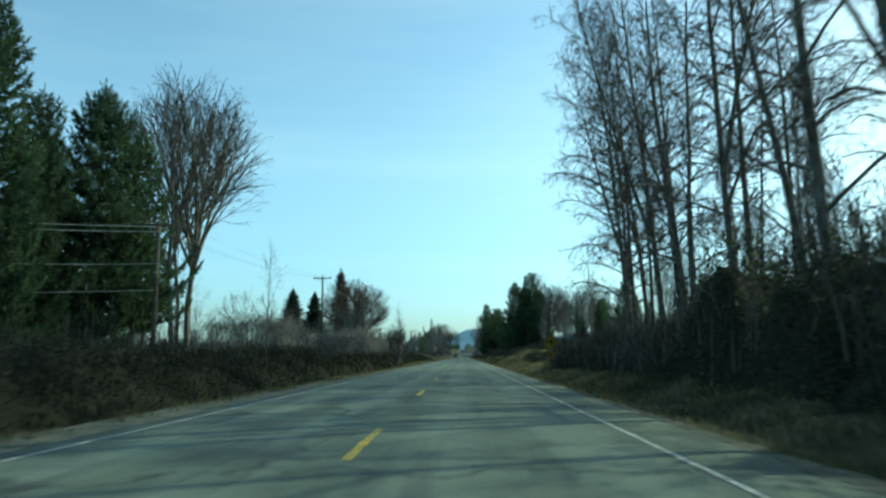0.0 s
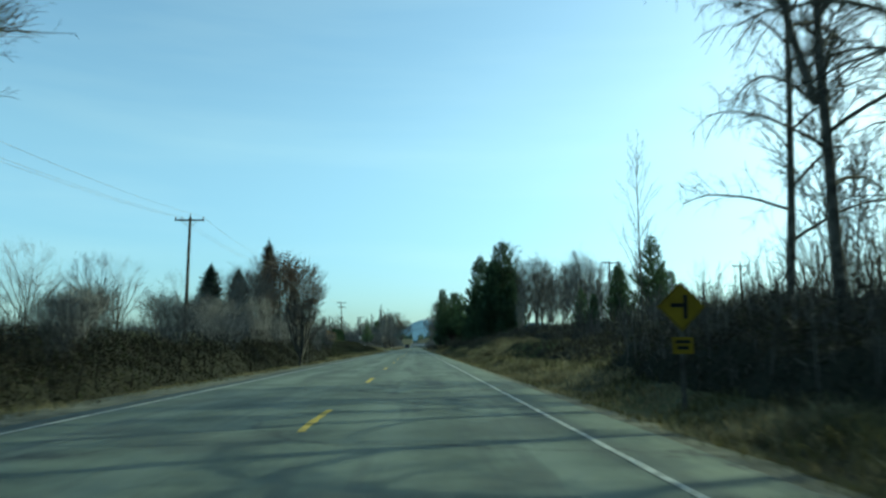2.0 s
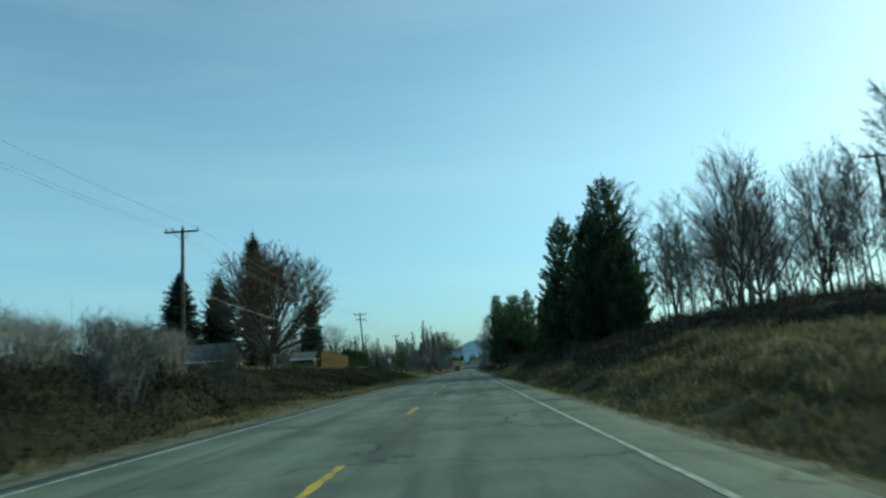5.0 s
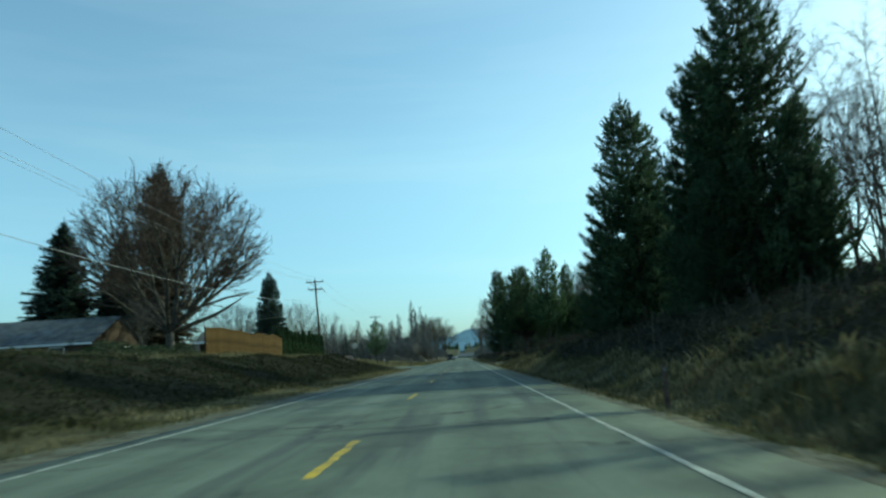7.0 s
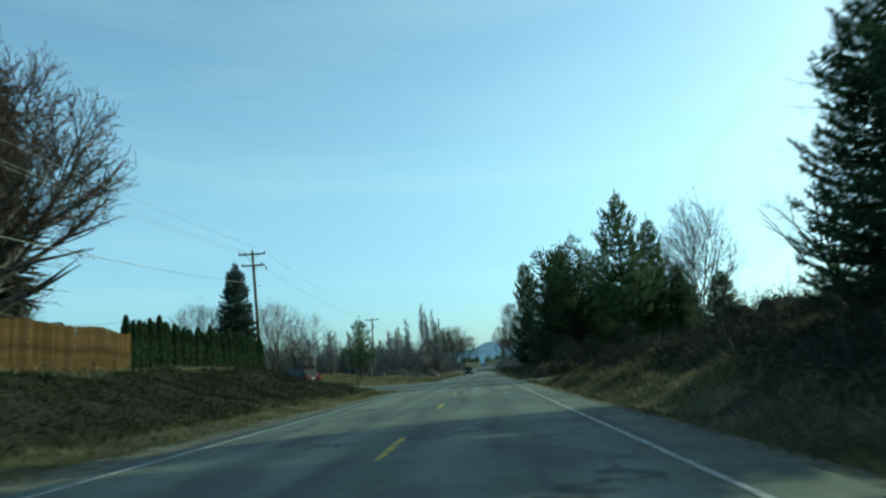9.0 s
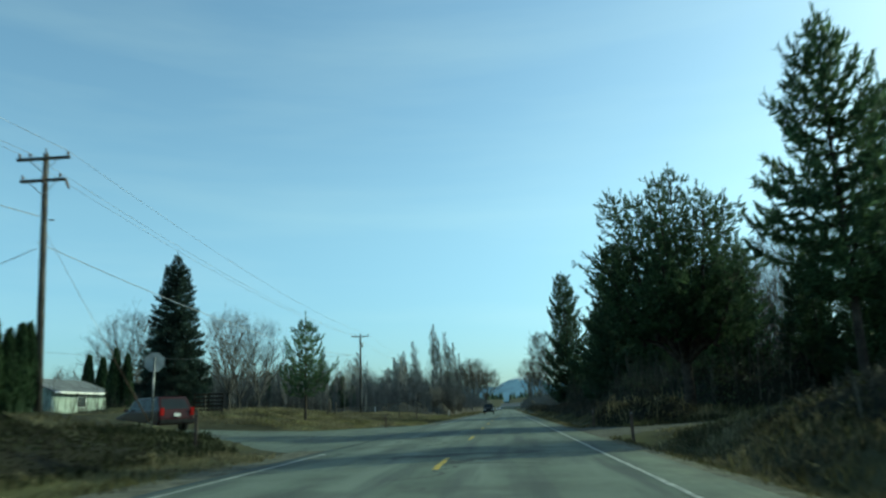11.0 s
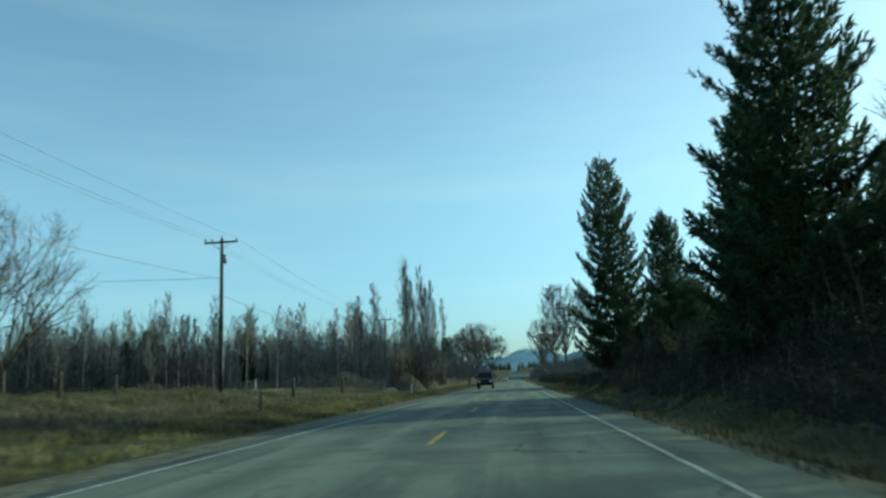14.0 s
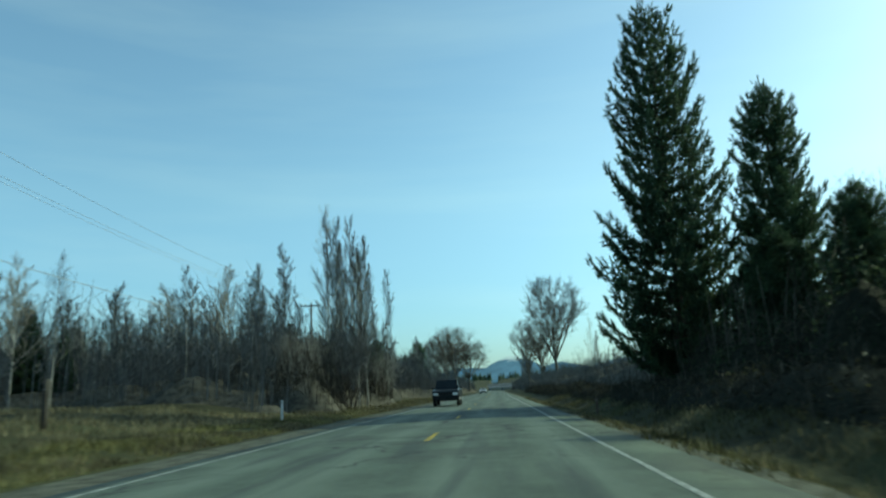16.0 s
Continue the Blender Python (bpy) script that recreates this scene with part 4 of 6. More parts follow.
for i, x, y, top, turn, w in ((1, 16.2, 156.5, 12.5, 140, 0.9), (1, 12.0, 157.0, 9.0, 210, 1.2), (0, 13.6, 163.5, 9.5, 40, 1.3), (2, 14.8, 158.5, 19.3, 300, 1.0), (0, 13.5, 161.0, 16.6, 40, 0.95), (2, 14.6, 169.0, 9.0, 80, 1.2), (1, 12.7, 173.6, 18.8, 30, 1.15), (1, 15.4, 180.5, 17.0, 200, 0.9), (0, 18, 169, 16, 260, 1.0), (2, 11.4, 178.5, 11.0, 20, 1.2)):
    T_fir[i].put(x, y, top, turn, w)
T_cotton[1].put(18.2, 158.0, 18.3, 30, 1.2)
T_cotton[3].put(20.4, 157.0, 16.0, 130, 1.2)
T_cotton[2].put(22.0, 161.0, 15.5, 210, 1.2)
T_cotton[0].put(20.5, 152, 15.5, 130, 0.9)
for k, (x, y, top) in enumerate(((19.0, 146, 10.5), (21.5, 147, 12), (23.5, 150, 12.5), (25, 145, 11), (27, 152, 13), (22.5, 155, 14), (29, 148, 11), (25.5, 157, 13.5), (31, 155, 12), (20, 143, 9))):
    T_aspen[k % 4].put(x, y, top, 50 * k, 1.2)
rnd = random.Random(17)
for k in range(26):
    T_aspen[k % 4].put(rnd.uniform(14.5, 30), rnd.uniform(116, 144), rnd.uniform(9.0, 13.2), rnd.uniform(0, 360), rnd.uniform(1.2, 1.8), label="slim leafless tree in the grove behind the bank")
for k in range(15):
    T_aspen[k % 4].put(rnd.uniform(16, 25), rnd.uniform(24, 66), rnd.uniform(10, 17), rnd.uniform(0, 360), rnd.uniform(1.2, 1.7), label="slim leafless tree in the wood behind the cottonwoods")
T_broad_pine.put(9.6, 231.4, 14.4, 0, 1.0)
for x, y, top, turn in ((17.5, 256, 9.5, 90), (19.5, 250, 10.5, 300)):
    T_round[1].put(x, y, top, turn, 1.0)
for k, (x, y, top) in enumerate(((21.0, 276, 13.0), (22.3, 272, 16.0), (24.3, 277, 17.0), (25.2, 270, 17.5), (27.5, 279, 19.5), (24.0, 264, 15.0), (26.5, 261, 17.0), (23.0, 284, 14.0), (29.5, 272, 19.0))):
    T_cotton[k % 4].put(x, y, top, 70 * k, 0.85, label="slender leafless tree in the wood beyond the drive")
for k, (x, y, top) in enumerate(((19.0, 262, 9.0), (20.5, 259, 10.5), (21.8, 265, 11.5), (22.5, 257, 11.5), (24.8, 258, 12.5), (19.8, 270, 10.5), (23.4, 268, 12.0), (26.0, 266, 12.0), (18.6, 268, 9.0))):
    T_aspen[k % 4].put(x, y, top, 80 * k, 1.5, label="slim leafless tree in the wood beyond the drive")
for i, x, y, top, turn, w in ((0, 11.2, 215.4, 14.2, 240, 0.95), (2, 14.0, 217.0, 12.4, 10, 0.9), (2, 14.0, 219.5, 8.0, 90, 1.0), (1, 13.8, 236.0, 9.5, 140, 1.1), (2, 16, 230, 9.0, 60, 1.0)):
    T_pine[i].put(x, y, top, turn, w)
for i, x, y, top, turn, w in ((2, 12.2, 271.4, 18.9, 0, 1.12), (1, 16.0, 269.0, 10.5, 80, 1.1), (0, 23.7, 285.6, 14.4, 150, 1.0), (2, 10.6, 314.8, 23.4, 210, 0.80), (0, 15.2, 311.4, 16.6, 300, 0.84), (1, 12.8, 277.5, 15.0, 0, 1.1), (2, 17.0, 296.0, 10.0, 60, 1.1), (0, 15.4, 304, 9.0, 120, 1.2), (2, 16.0, 217.5, 8.5, 300, 1.1), (2, 15.5, 283, 12, 60, 1.1), (0, 17.5, 279, 9, 90, 1.1), (1, 13.2, 307, 8.0, 20, 1.5), (2, 17.5, 308, 9.0, 130, 1.5), (0, 21, 304, 9.5, 250, 1.5), (1, 12.6, 320, 7.5, 310, 1.5), (2, 16.5, 318, 9.0, 70, 1.4), (0, 24, 298, 10.0, 170, 1.3), (1, 17.0, 227.5, 7.0, 0, 1.5), (2, 20.5, 231, 8.5, 80, 1.4), (0, 18.5, 237, 9.0, 160, 1.4), (1, 22.5, 227, 9.0, 240, 1.4), (2, 13.8, 241, 7.5, 320, 1.4)):
    T_fir[i].put(x, y, top, turn, w)
T_far_round.put(14.0, 440, 26, 0, 0.95)
T_far_round.put(9, 470, 19, 60, 0.85)
T_far_round.put(11.5, 452, 17, 200, 0.9)

# the aspen groves and far woods on the far hand
rnd = random.Random(5)
for k in range(190):
    y = rnd.uniform(308, 350) if k % 3 else rnd.uniform(350, 420)
    x = rnd.uniform(-78, -17) if k % 3 else rnd.uniform(-95, -12)
    T_aspen[k % 4].put(x, y, rnd.uniform(7.5, 11.5 if y < 335 else 14.5), rnd.uniform(0, 360), rnd.uniform(1.15, 1.8))
for k in range(12):
    u = (k + rnd.random()) / 12
    T_aspen[2 if k % 3 else 3].put(-15.2 + 6.0 * u, 333 + rnd.uniform(-3, 12), 18.4 - 4.6 * u + rnd.uniform(-2.5, 0.3), rnd.uniform(0, 360), rnd.uniform(0.85, 1.15))
for k in range(34):
    y = rnd.uniform(420, 640)
    T_aspen[k % 4].put(rnd.choice((rnd.uniform(-60, -13), rnd.uniform(9, 40))), y, rnd.uniform(10, 17), rnd.uniform(0, 360), 1.3)
for x, y, top, w in ((-28.5, 317, 7.4, 0.9), (-26.8, 318, 6.0, 0.8), (-45, 328, 9.5, 1.1), (-50, 312, 8.0, 1.0), (-41, 315, 7.0, 0.9), (-62, 320, 8.5, 1.0), (-33, 330, 7.5, 1.0), (-20, 345, 8.5, 1.0), (-12.5, 352, 7.0, 1.0), (-26.3, 531, 18.7, 1.3), (-30, 520, 14, 1.3), (-24, 372, 9, 1.2), (-38, 360, 10, 1.2), (-55, 350, 9, 1.1), (-16, 420, 9, 1.3)):
    T_fir[rnd.randrange(3)].put(x, y, top, rnd.uniform(0, 360), w)
for x, y, top in ((-15, 555, 25.6), (-19, 565, 24), (-23, 575, 22), (-11, 585, 22)):
    T_far_round.put(x, y, top, rnd.uniform(0, 360), 1.35)

for x, y, top, turn, w in ((-10.5, 326, 5.4, 0, 1.3), (-12.5, 322, 5.0, 80, 1.3), (-11.5, 331, 5.8, 150, 1.3), (-14.5, 327, 5.6, 220, 1.4), (-9.8, 336, 4.6, 300, 1.2), (-17, 323, 4.8, 30, 1.3), (-10.2, 343, 4.4, 100, 1.2)):
    T_bush.put(x, y, top, turn, w, label="dense leafless brown bush at the foot of the aspens")

# ---- far hills ----
def hills(name, y, base, peaks, material, label, x0=-2600, x1=3000, step=25, depth=500):
    verts, faces = [], []
    xs = list(np.arange(x0, x1, step))
    rows = 6
    for j in range(rows):
        for x in xs:
            top = base
            for c, w, h in peaks:
                top = max(top, h * math.exp(-((x - c) / w) ** 2) + base * 0.4)
            top *= 1 + 0.15 * noise.noise(Vector((x / 160, 3.0, 0))) + 0.04 * noise.noise(Vector((x / 45, 8.0, 0)))
            k = j / (rows - 1)
            verts.append((x, y + depth * k, top * math.sin(k * math.pi / 2) - 6 + (1 - k) * k * 30 * noise.noise(Vector((x / 90, k * 3, 1)))))
    w = len(xs)
    for j in range(rows - 1):
        for i in range(w - 1):
            faces.append((j * w + i, j * w + i + 1, (j + 1) * w + i + 1, (j + 1) * w + i))
    return tagged(new(name, mesh_object(name, verts, faces, material)), label, "hills", kind="structure")


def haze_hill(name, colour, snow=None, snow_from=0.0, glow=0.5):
    """A far backdrop: the air's blue veil is painted into a colour that glows by itself."""
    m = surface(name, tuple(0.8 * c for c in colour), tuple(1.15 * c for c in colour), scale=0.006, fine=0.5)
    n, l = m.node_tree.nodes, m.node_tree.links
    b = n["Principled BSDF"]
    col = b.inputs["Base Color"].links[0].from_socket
    if snow:
        tc = n.new("ShaderNodeTexCoord")
        s = n.new("ShaderNodeSeparateXYZ")
        l.new(tc.outputs["Object"], s.inputs[0])
        t = n.new("ShaderNodeTexNoise")
        t.inputs["Scale"].default_value, t.inputs["Detail"].default_value = 0.012, 6
        l.new(tc.outputs["Object"], t.inputs["Vector"])
        a = n.new("ShaderNodeMath")
        a.operation = 'MULTIPLY_ADD'
        l.new(t.outputs["Fac"], a.inputs[0])
        a.inputs[1].default_value = 90
        l.new(s.outputs["Z"], a.inputs[2])
        r = n.new("ShaderNodeMapRange")
        r.inputs["From Min"].default_value, r.inputs["From Max"].default_value = snow_from + 40, snow_from + 60
        l.new(a.outputs[0], r.inputs["Value"])
        mix = n.new("ShaderNodeMix")
        mix.data_type = 'RGBA'
        l.new(r.outputs[0], mix.inputs["Factor"])
        l.new(col, mix.inputs["A"])
        mix.inputs["B"].default_value = (*snow, 1)
        col = mix.outputs["Result"]
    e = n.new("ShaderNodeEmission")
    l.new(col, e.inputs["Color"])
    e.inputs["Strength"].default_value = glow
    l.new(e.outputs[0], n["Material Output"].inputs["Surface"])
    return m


hills("backdrop", 3900, 34, ((110, 260, 168), (-120, 330, 118), (370, 240, 126), (-520, 300, 60), (720, 330, 128), (1300, 500, 150), (-1500, 600, 60)), haze_hill("haze_tinted_mountain", (0.062, 0.125, 0.215), (0.32, 0.42, 0.52), 152, 1.0), "far mountain ridge painted in haze blue with old snow on its top")
hills("backdrop", 2300, 22, ((-300, 400, 30), (600, 500, 34)), haze_hill("haze_tinted_foothill", (0.02, 0.036, 0.052), glow=1.0), "far wooded foothill painted in dark haze blue", depth=300)


# a belt of dark firs along the foot of the hills
belt = Shape()
r_ = random.Random(77)
for k in range(420):
    x, y = r_.uniform(-420, 420), r_.uniform(1380, 1620)
    h, w = r_.uniform(7, 15), r_.uniform(2.2, 4.2)
    z = ground_height(x, y)
    for j in range(3):
        a = len(belt.v)
        z0, z1, q = z + h * (0.02 + 0.26 * j), z + h * (0.48 + 0.26 * j), w * (1 - 0.28 * j)
        belt.v += [Vector((x + q * math.cos(6.283 * i / 7 + j) * r_.uniform(0.7, 1.15), y + q * math.sin(6.283 * i / 7 + j), z0 + r_.uniform(-0.4, 0.4))) for i in range(7)] + [Vector((x, y, z1))]
        belt.f += [(a + i, a + (i + 1) % 7, a + 7) for i in range(7)]
tagged(new("far_wood", belt.mesh("far_wood", M_fir)), "far dark belt of firs at the foot of the hills", "wood", kind="stuff")


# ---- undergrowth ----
# dead canes, darkened: the thicket's inner shade is put into this colour
M_shade_mat = surface("dead_canes_inner_shade", (0.010, 0.0105, 0.0065), (0.030, 0.029, 0.019), scale=7.0, fine=1.0, bump=1.0, bump_scale=16)
M_litter = surface("grey_brown_brushwood", (0.04, 0.036, 0.028), (0.11, 0.10, 0.08), scale=3.0, fine=1.0, bump=1.0, bump_scale=10)
M_cane_dark = surface("old_bramble_twigs", (0.020, 0.018, 0.013), (0.056, 0.05, 0.037), scale=1.2, island=0.5)


def undergrowth(name, label, category, x0, x1, y0, y1, height, leaf_mat, canes=3.0, shoots=0.0, leaves=18.0, leaf=0.13, shoot_height=3.0, core=0.7, lumps=2.4, piece=14.0, seed=0, edge=1.2, cane_mat=None, twigs=0.0, thick=1.0, mat=None):
    """Thicket that follows the land: a core sheet (dead canes darkened as inner shade unless mat is given), arching
    canes, upright shoots and leaves; counts are for each square metre.
    """
    r = random.Random(seed)
    y = y0
    while y < y1 - 1:
        ye = min(y1, y + piece)

        wave = min(6.0, 0.22 * (x1 - x0))

        def cover(px, py):
            """One inside the thicket, nought beyond its wandering outline."""
            w = wave * (bump_noise(px * 0.3 + 3 * seed, py, 11.0) + 0.5 * bump_noise(px + 9 * seed, py, 3.5) - 0.45) * (0.25 if wave < 2 else 1.0)
            return smooth(-0.2, edge, min(px - x0, x1 - px) + w) * smooth(-0.2, 1.3 * edge, py - y0 + w) * smooth(-0.2, 1.3 * edge, y1 - py + w)

        def tall(px, py):
            k = cover(px, py)
            return height * k * max(0.15, 0.72 + 0.75 * bump_noise(px + 7 * seed, py, lumps) + 0.35 * bump_noise(px, py + 31 * seed, lumps * 3.3))

        s = Shape()
        step = 0.55 if height > 0.8 else 0.7
        if x1 - x0 > 12:
            step = 0.9
        nx, ny = max(3, int((x1 - x0) / step)), max(3, int((ye - y) / step))
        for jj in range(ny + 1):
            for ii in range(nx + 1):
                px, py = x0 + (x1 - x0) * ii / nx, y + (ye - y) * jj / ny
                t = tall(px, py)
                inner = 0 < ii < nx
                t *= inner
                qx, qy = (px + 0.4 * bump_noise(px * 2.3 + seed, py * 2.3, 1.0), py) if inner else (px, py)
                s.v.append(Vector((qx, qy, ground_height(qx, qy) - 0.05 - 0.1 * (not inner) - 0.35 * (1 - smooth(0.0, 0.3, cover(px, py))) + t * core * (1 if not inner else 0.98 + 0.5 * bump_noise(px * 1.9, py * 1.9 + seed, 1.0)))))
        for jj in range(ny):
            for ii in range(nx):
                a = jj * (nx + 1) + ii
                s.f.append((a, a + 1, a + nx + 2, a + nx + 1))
        n0 = len(s.f)
        area = (x1 - x0) * (ye - y)
        for _ in range(int(canes * area)):
            px, py = r.uniform(x0, x1), r.uniform(y, ye)
            t = tall(px, py)
            if t < 0.1:
                continue
            a = r.uniform(0, 6.283)
            w = Vector((math.cos(a), math.sin(a), 0)) * t * r.uniform(0.3, 0.9)
            h = t * r.uniform(0.8, 1.35)
            b = Vector((px, py, ground_height(px, py)))
            q = r.uniform(0.010, 0.018)
            s.ribbon([b + Vector((0, 0, 0.3 * h)), b + w * 0.3 + Vector((0, 0, 0.85 * h)), b + w * 0.75 + Vector((0, 0, h)), b + w * 1.3 + Vector((0, 0, 0.7 * h))], [q, q, q * 0.8, q * 0.4])
        for _ in range(int(shoots * area)):
            px, py = r.uniform(x0, x1), r.uniform(y, ye)
            if cover(px, py) < r.uniform(0.05, 0.5):
                continue
            h = shoot_height * r.uniform(0.45, 1.1) * (0.75 + 0.6 * bump_noise(px, py, 4.5))
            b = Vector((px, py, ground_height(px, py)))
            lean = Vector((r.uniform(-1, 1), r.uniform(-1, 1), 0)) * h * 0.16
            q = r.uniform(0.014, 0.028) * thick
            pts = [b, b + lean * 0.3 + Vector((0, 0, h * 0.5)), b + lean + Vector((0, 0, h))]
            s.ribbon(pts, [q, q * 0.8, q * 0.35])
            for _k in range(3 if thick == 1.0 else 6):
                u = pts[0].lerp(pts[2], r.uniform(0.3, 0.95))
                e = u + (rand_dir(r) + Vector((0, 0, 0.8))) * h * r.uniform(0.08, 0.2)
                s.ribbon([u, e], [q * 0.55, q * 0.3])
        n1 = len(s.f)
        for _ in range(int(leaves * area)):
            px, py = r.uniform(x0, x1), r.uniform(y, ye)
            t = tall(px, py)
            if t < 0.06:
                continue
            b = Vector((px, py, ground_height(px, py) - 0.05 + t * r.uniform(core * 0.8, 1.12)))
            d = rand_dir(r)
            e = b + d * leaf * r.uniform(0.5, 1.3)
            sd = d.cross(rand_dir(r))
            if sd.length > 0.05:
                s.blade(b, e, sd.normalized(), leaf * r.uniform(0.2, 0.4))
        n2 = len(s.f)
        for _ in range(int(twigs * area)):
            px, py = r.uniform(x0, x1), r.uniform(y, ye)
            t = tall(px, py)
            if t < 0.06:
                continue
            b = Vector((px, py, ground_height(px, py) - 0.05 + t * r.uniform(core * 0.85, 1.08)))
            d = rand_dir(r) + Vector((0, 0, 0.35))
            sd = d.cross(rand_dir(r))
            if sd.length > 0.05:
                s.needle(b, b + d * r.uniform(0.12, 0.42) * (0.5 + 0.5 * min(1.5, t)), sd.normalized(), r.uniform(0.008, 0.018))
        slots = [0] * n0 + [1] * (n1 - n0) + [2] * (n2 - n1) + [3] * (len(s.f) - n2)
        tagged(new(name, mesh_object(name, s.v, s.f, [mat or M_shade_mat, cane_mat or M_cane, leaf_mat, M_cane_dark], True, slots)), label, category, kind="stuff")
        y = ye


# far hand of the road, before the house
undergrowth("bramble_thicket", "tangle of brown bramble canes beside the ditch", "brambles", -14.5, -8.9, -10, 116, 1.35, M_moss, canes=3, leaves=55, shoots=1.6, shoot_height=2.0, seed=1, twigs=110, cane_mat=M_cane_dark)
undergrowth("brush_thicket", "thicket of bare brown shoots behind the ditch", "brush", -21, -13.5, -10, 120, 1.2, M_bramble, canes=2.5, leaves=6, shoots=2.2, shoot_height=2.8, seed=2, twigs=22)
undergrowth("brush_thicket", "low rough growth on the old field", "brush", -44, -21, 10, 150, 0.9, M_drygrass, canes=1.0, leaves=4, shoots=0.5, shoot_height=2.2, seed=3, mat=M_ground)
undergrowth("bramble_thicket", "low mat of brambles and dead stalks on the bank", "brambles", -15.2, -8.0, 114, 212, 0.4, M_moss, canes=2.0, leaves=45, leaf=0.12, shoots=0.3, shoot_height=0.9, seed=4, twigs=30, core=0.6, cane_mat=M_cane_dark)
undergrowth("evergreen_hedge", "low dark evergreen hedge on top of the bank", "hedge", -18.4, -17.0, 157, 171.4, 0.75, M_hedge, canes=1, leaves=160, leaf=0.12, seed=44, twigs=20, edge=0.4)
# near hand
undergrowth("evergreen_thicket", "dense dark evergreen undergrowth below the trees", "shrubs", 6.6, 14.0, -10, 28, 3.7, M_evergreen_shrub, canes=2, leaves=90, leaf=0.15, shoots=1.8, shoot_height=5.0, seed=5, twigs=60, cane_mat=M_twig)
undergrowth("brush_thicket", "bare grey-brown undergrowth below the trees", "brush", 6.6, 14.0, 26, 62, 1.7, M_moss, canes=3, leaves=30, leaf=0.12, shoots=2.6, shoot_height=3.0, seed=38, twigs=100, cane_mat=M_twig)
undergrowth("brush_thicket", "bare brown undergrowth deeper below the trees", "brush", 14.0, 26.0, -10, 64, 3.0, M_evergreen_shrub, canes=1, leaves=12, leaf=0.2, shoots=3.0, shoot_height=7.5, seed=19, twigs=8, thick=1.6, cane_mat=M_twig)
undergrowth("bramble_thicket", "tangle of brown bramble canes on the bank", "brambles", 7.2, 12.5, 61, 90, 0.8, M_bramble, canes=4, leaves=34, shoots=0.8, shoot_height=1.4, seed=6, twigs=90)
undergrowth("evergreen_thicket", "dense dark evergreen shrubs on the bank", "shrubs", 6.8, 10.0, 78, 98, 0.95, M_evergreen_shrub, canes=1.5, leaves=80, leaf=0.13, shoots=0.4, shoot_height=1.3, seed=22, twigs=60)
undergrowth("brush_thicket", "thicket of bare brown shoots on the bank", "brush", 12.8, 27, 62, 104, 2.4, M_bramble, canes=2.0, leaves=14, leaf=0.14, shoots=3.2, shoot_height=4.6, seed=7, twigs=40, cane_mat=M_twig)
undergrowth("brush_thicket", "low thicket of bare brown shoots on the bank", "brush", 12.5, 27, 103, 142, 1.2, M_bramble, canes=2.5, leaves=9, leaf=0.14, shoots=1.6, shoot_height=2.0, seed=45, twigs=40)
undergrowth("bramble_thicket", "low tangle of brambles on the steep bank", "brambles", 6.4, 15.0, 116, 213, 0.7, M_moss, canes=4.0, leaves=34, shoots=0.6, shoot_height=1.6, seed=8, twigs=60)
undergrowth("evergreen_thicket", "dark evergreen undergrowth below the trees", "shrubs", 15, 22, 142, 214, 1.8, M_evergreen_shrub, canes=2, leaves=16, leaf=0.17, shoots=1.2, shoot_height=2.6, seed=9, twigs=30)
undergrowth("bramble_thicket", "tangle of brown bramble canes below the trees", "brambles", 5.8, 9.0, 241, 430, 0.9, M_bramble, canes=4, leaves=14, shoots=1.0, shoot_height=1.5, seed=11, twigs=60)
# straw-coloured canes: sunlight on the brambles put into their colour
undergrowth("bramble_thicket", "tangle of dead canes and moss beyond the drive, coloured pale as if sunlit", "brambles", 5.2, 9.4, 226.5, 242, 0.8, M_moss, canes=9, leaves=60, leaf=0.14, shoots=1.4, shoot_height=1.5, seed=48, twigs=120, cane_mat=M_drygrass)
undergrowth("evergreen_thicket", "dense dark evergreen undergrowth below the trees", "shrubs", 8.6, 18, 227, 322, 2.6, M_evergreen_shrub, canes=2, leaves=48, leaf=0.17, shoots=1.5, shoot_height=4.5, seed=12, twigs=50)
undergrowth("brush_thicket", "dark bare undergrowth in the wood beyond the drive", "brush", 17.5, 32, 244, 292, 3.0, M_evergreen_shrub, canes=0.6, leaves=10, leaf=0.2, shoots=2.0, shoot_height=6.0, seed=47, twigs=6, thick=1.6, cane_mat=M_twig, piece=24)
undergrowth("brush_thicket", "thicket of bare brown shoots below the trees", "brush", 8.4, 24, 322, 470, 2.6, M_bramble, canes=1, leaves=3, shoots=1.8, shoot_height=4.5, seed=13, cane_mat=M_grey_twig, mat=M_litter, piece=40)
undergrowth("brush_thicket", "bare scrub in the far fields", "brush", 27, 62, 60, 330, 0.8, M_bramble, canes=0.1, leaves=0.2, shoots=0.16, shoot_height=4.0, seed=20, mat=M_ground, cane_mat=M_grey_twig, piece=90)
undergrowth("brush_thicket", "bare scrub in the far fields", "brush", -120, -52, 140, 306, 0.8, M_bramble, canes=0.1, leaves=0.2, shoots=0.45, shoot_height=5.5, seed=21, mat=M_ground, cane_mat=M_grey_twig, piece=90, thick=2.4)
undergrowth("brush_thicket", "bare grey wood far behind the field", "brush", -130, -34, 348, 425, 2.5, M_bramble, canes=0.1, leaves=0.2, shoots=0.55, shoot_height=10.0, seed=37, cane_mat=M_grey_twig, mat=M_litter, piece=80, thick=3.2, edge=2.5)
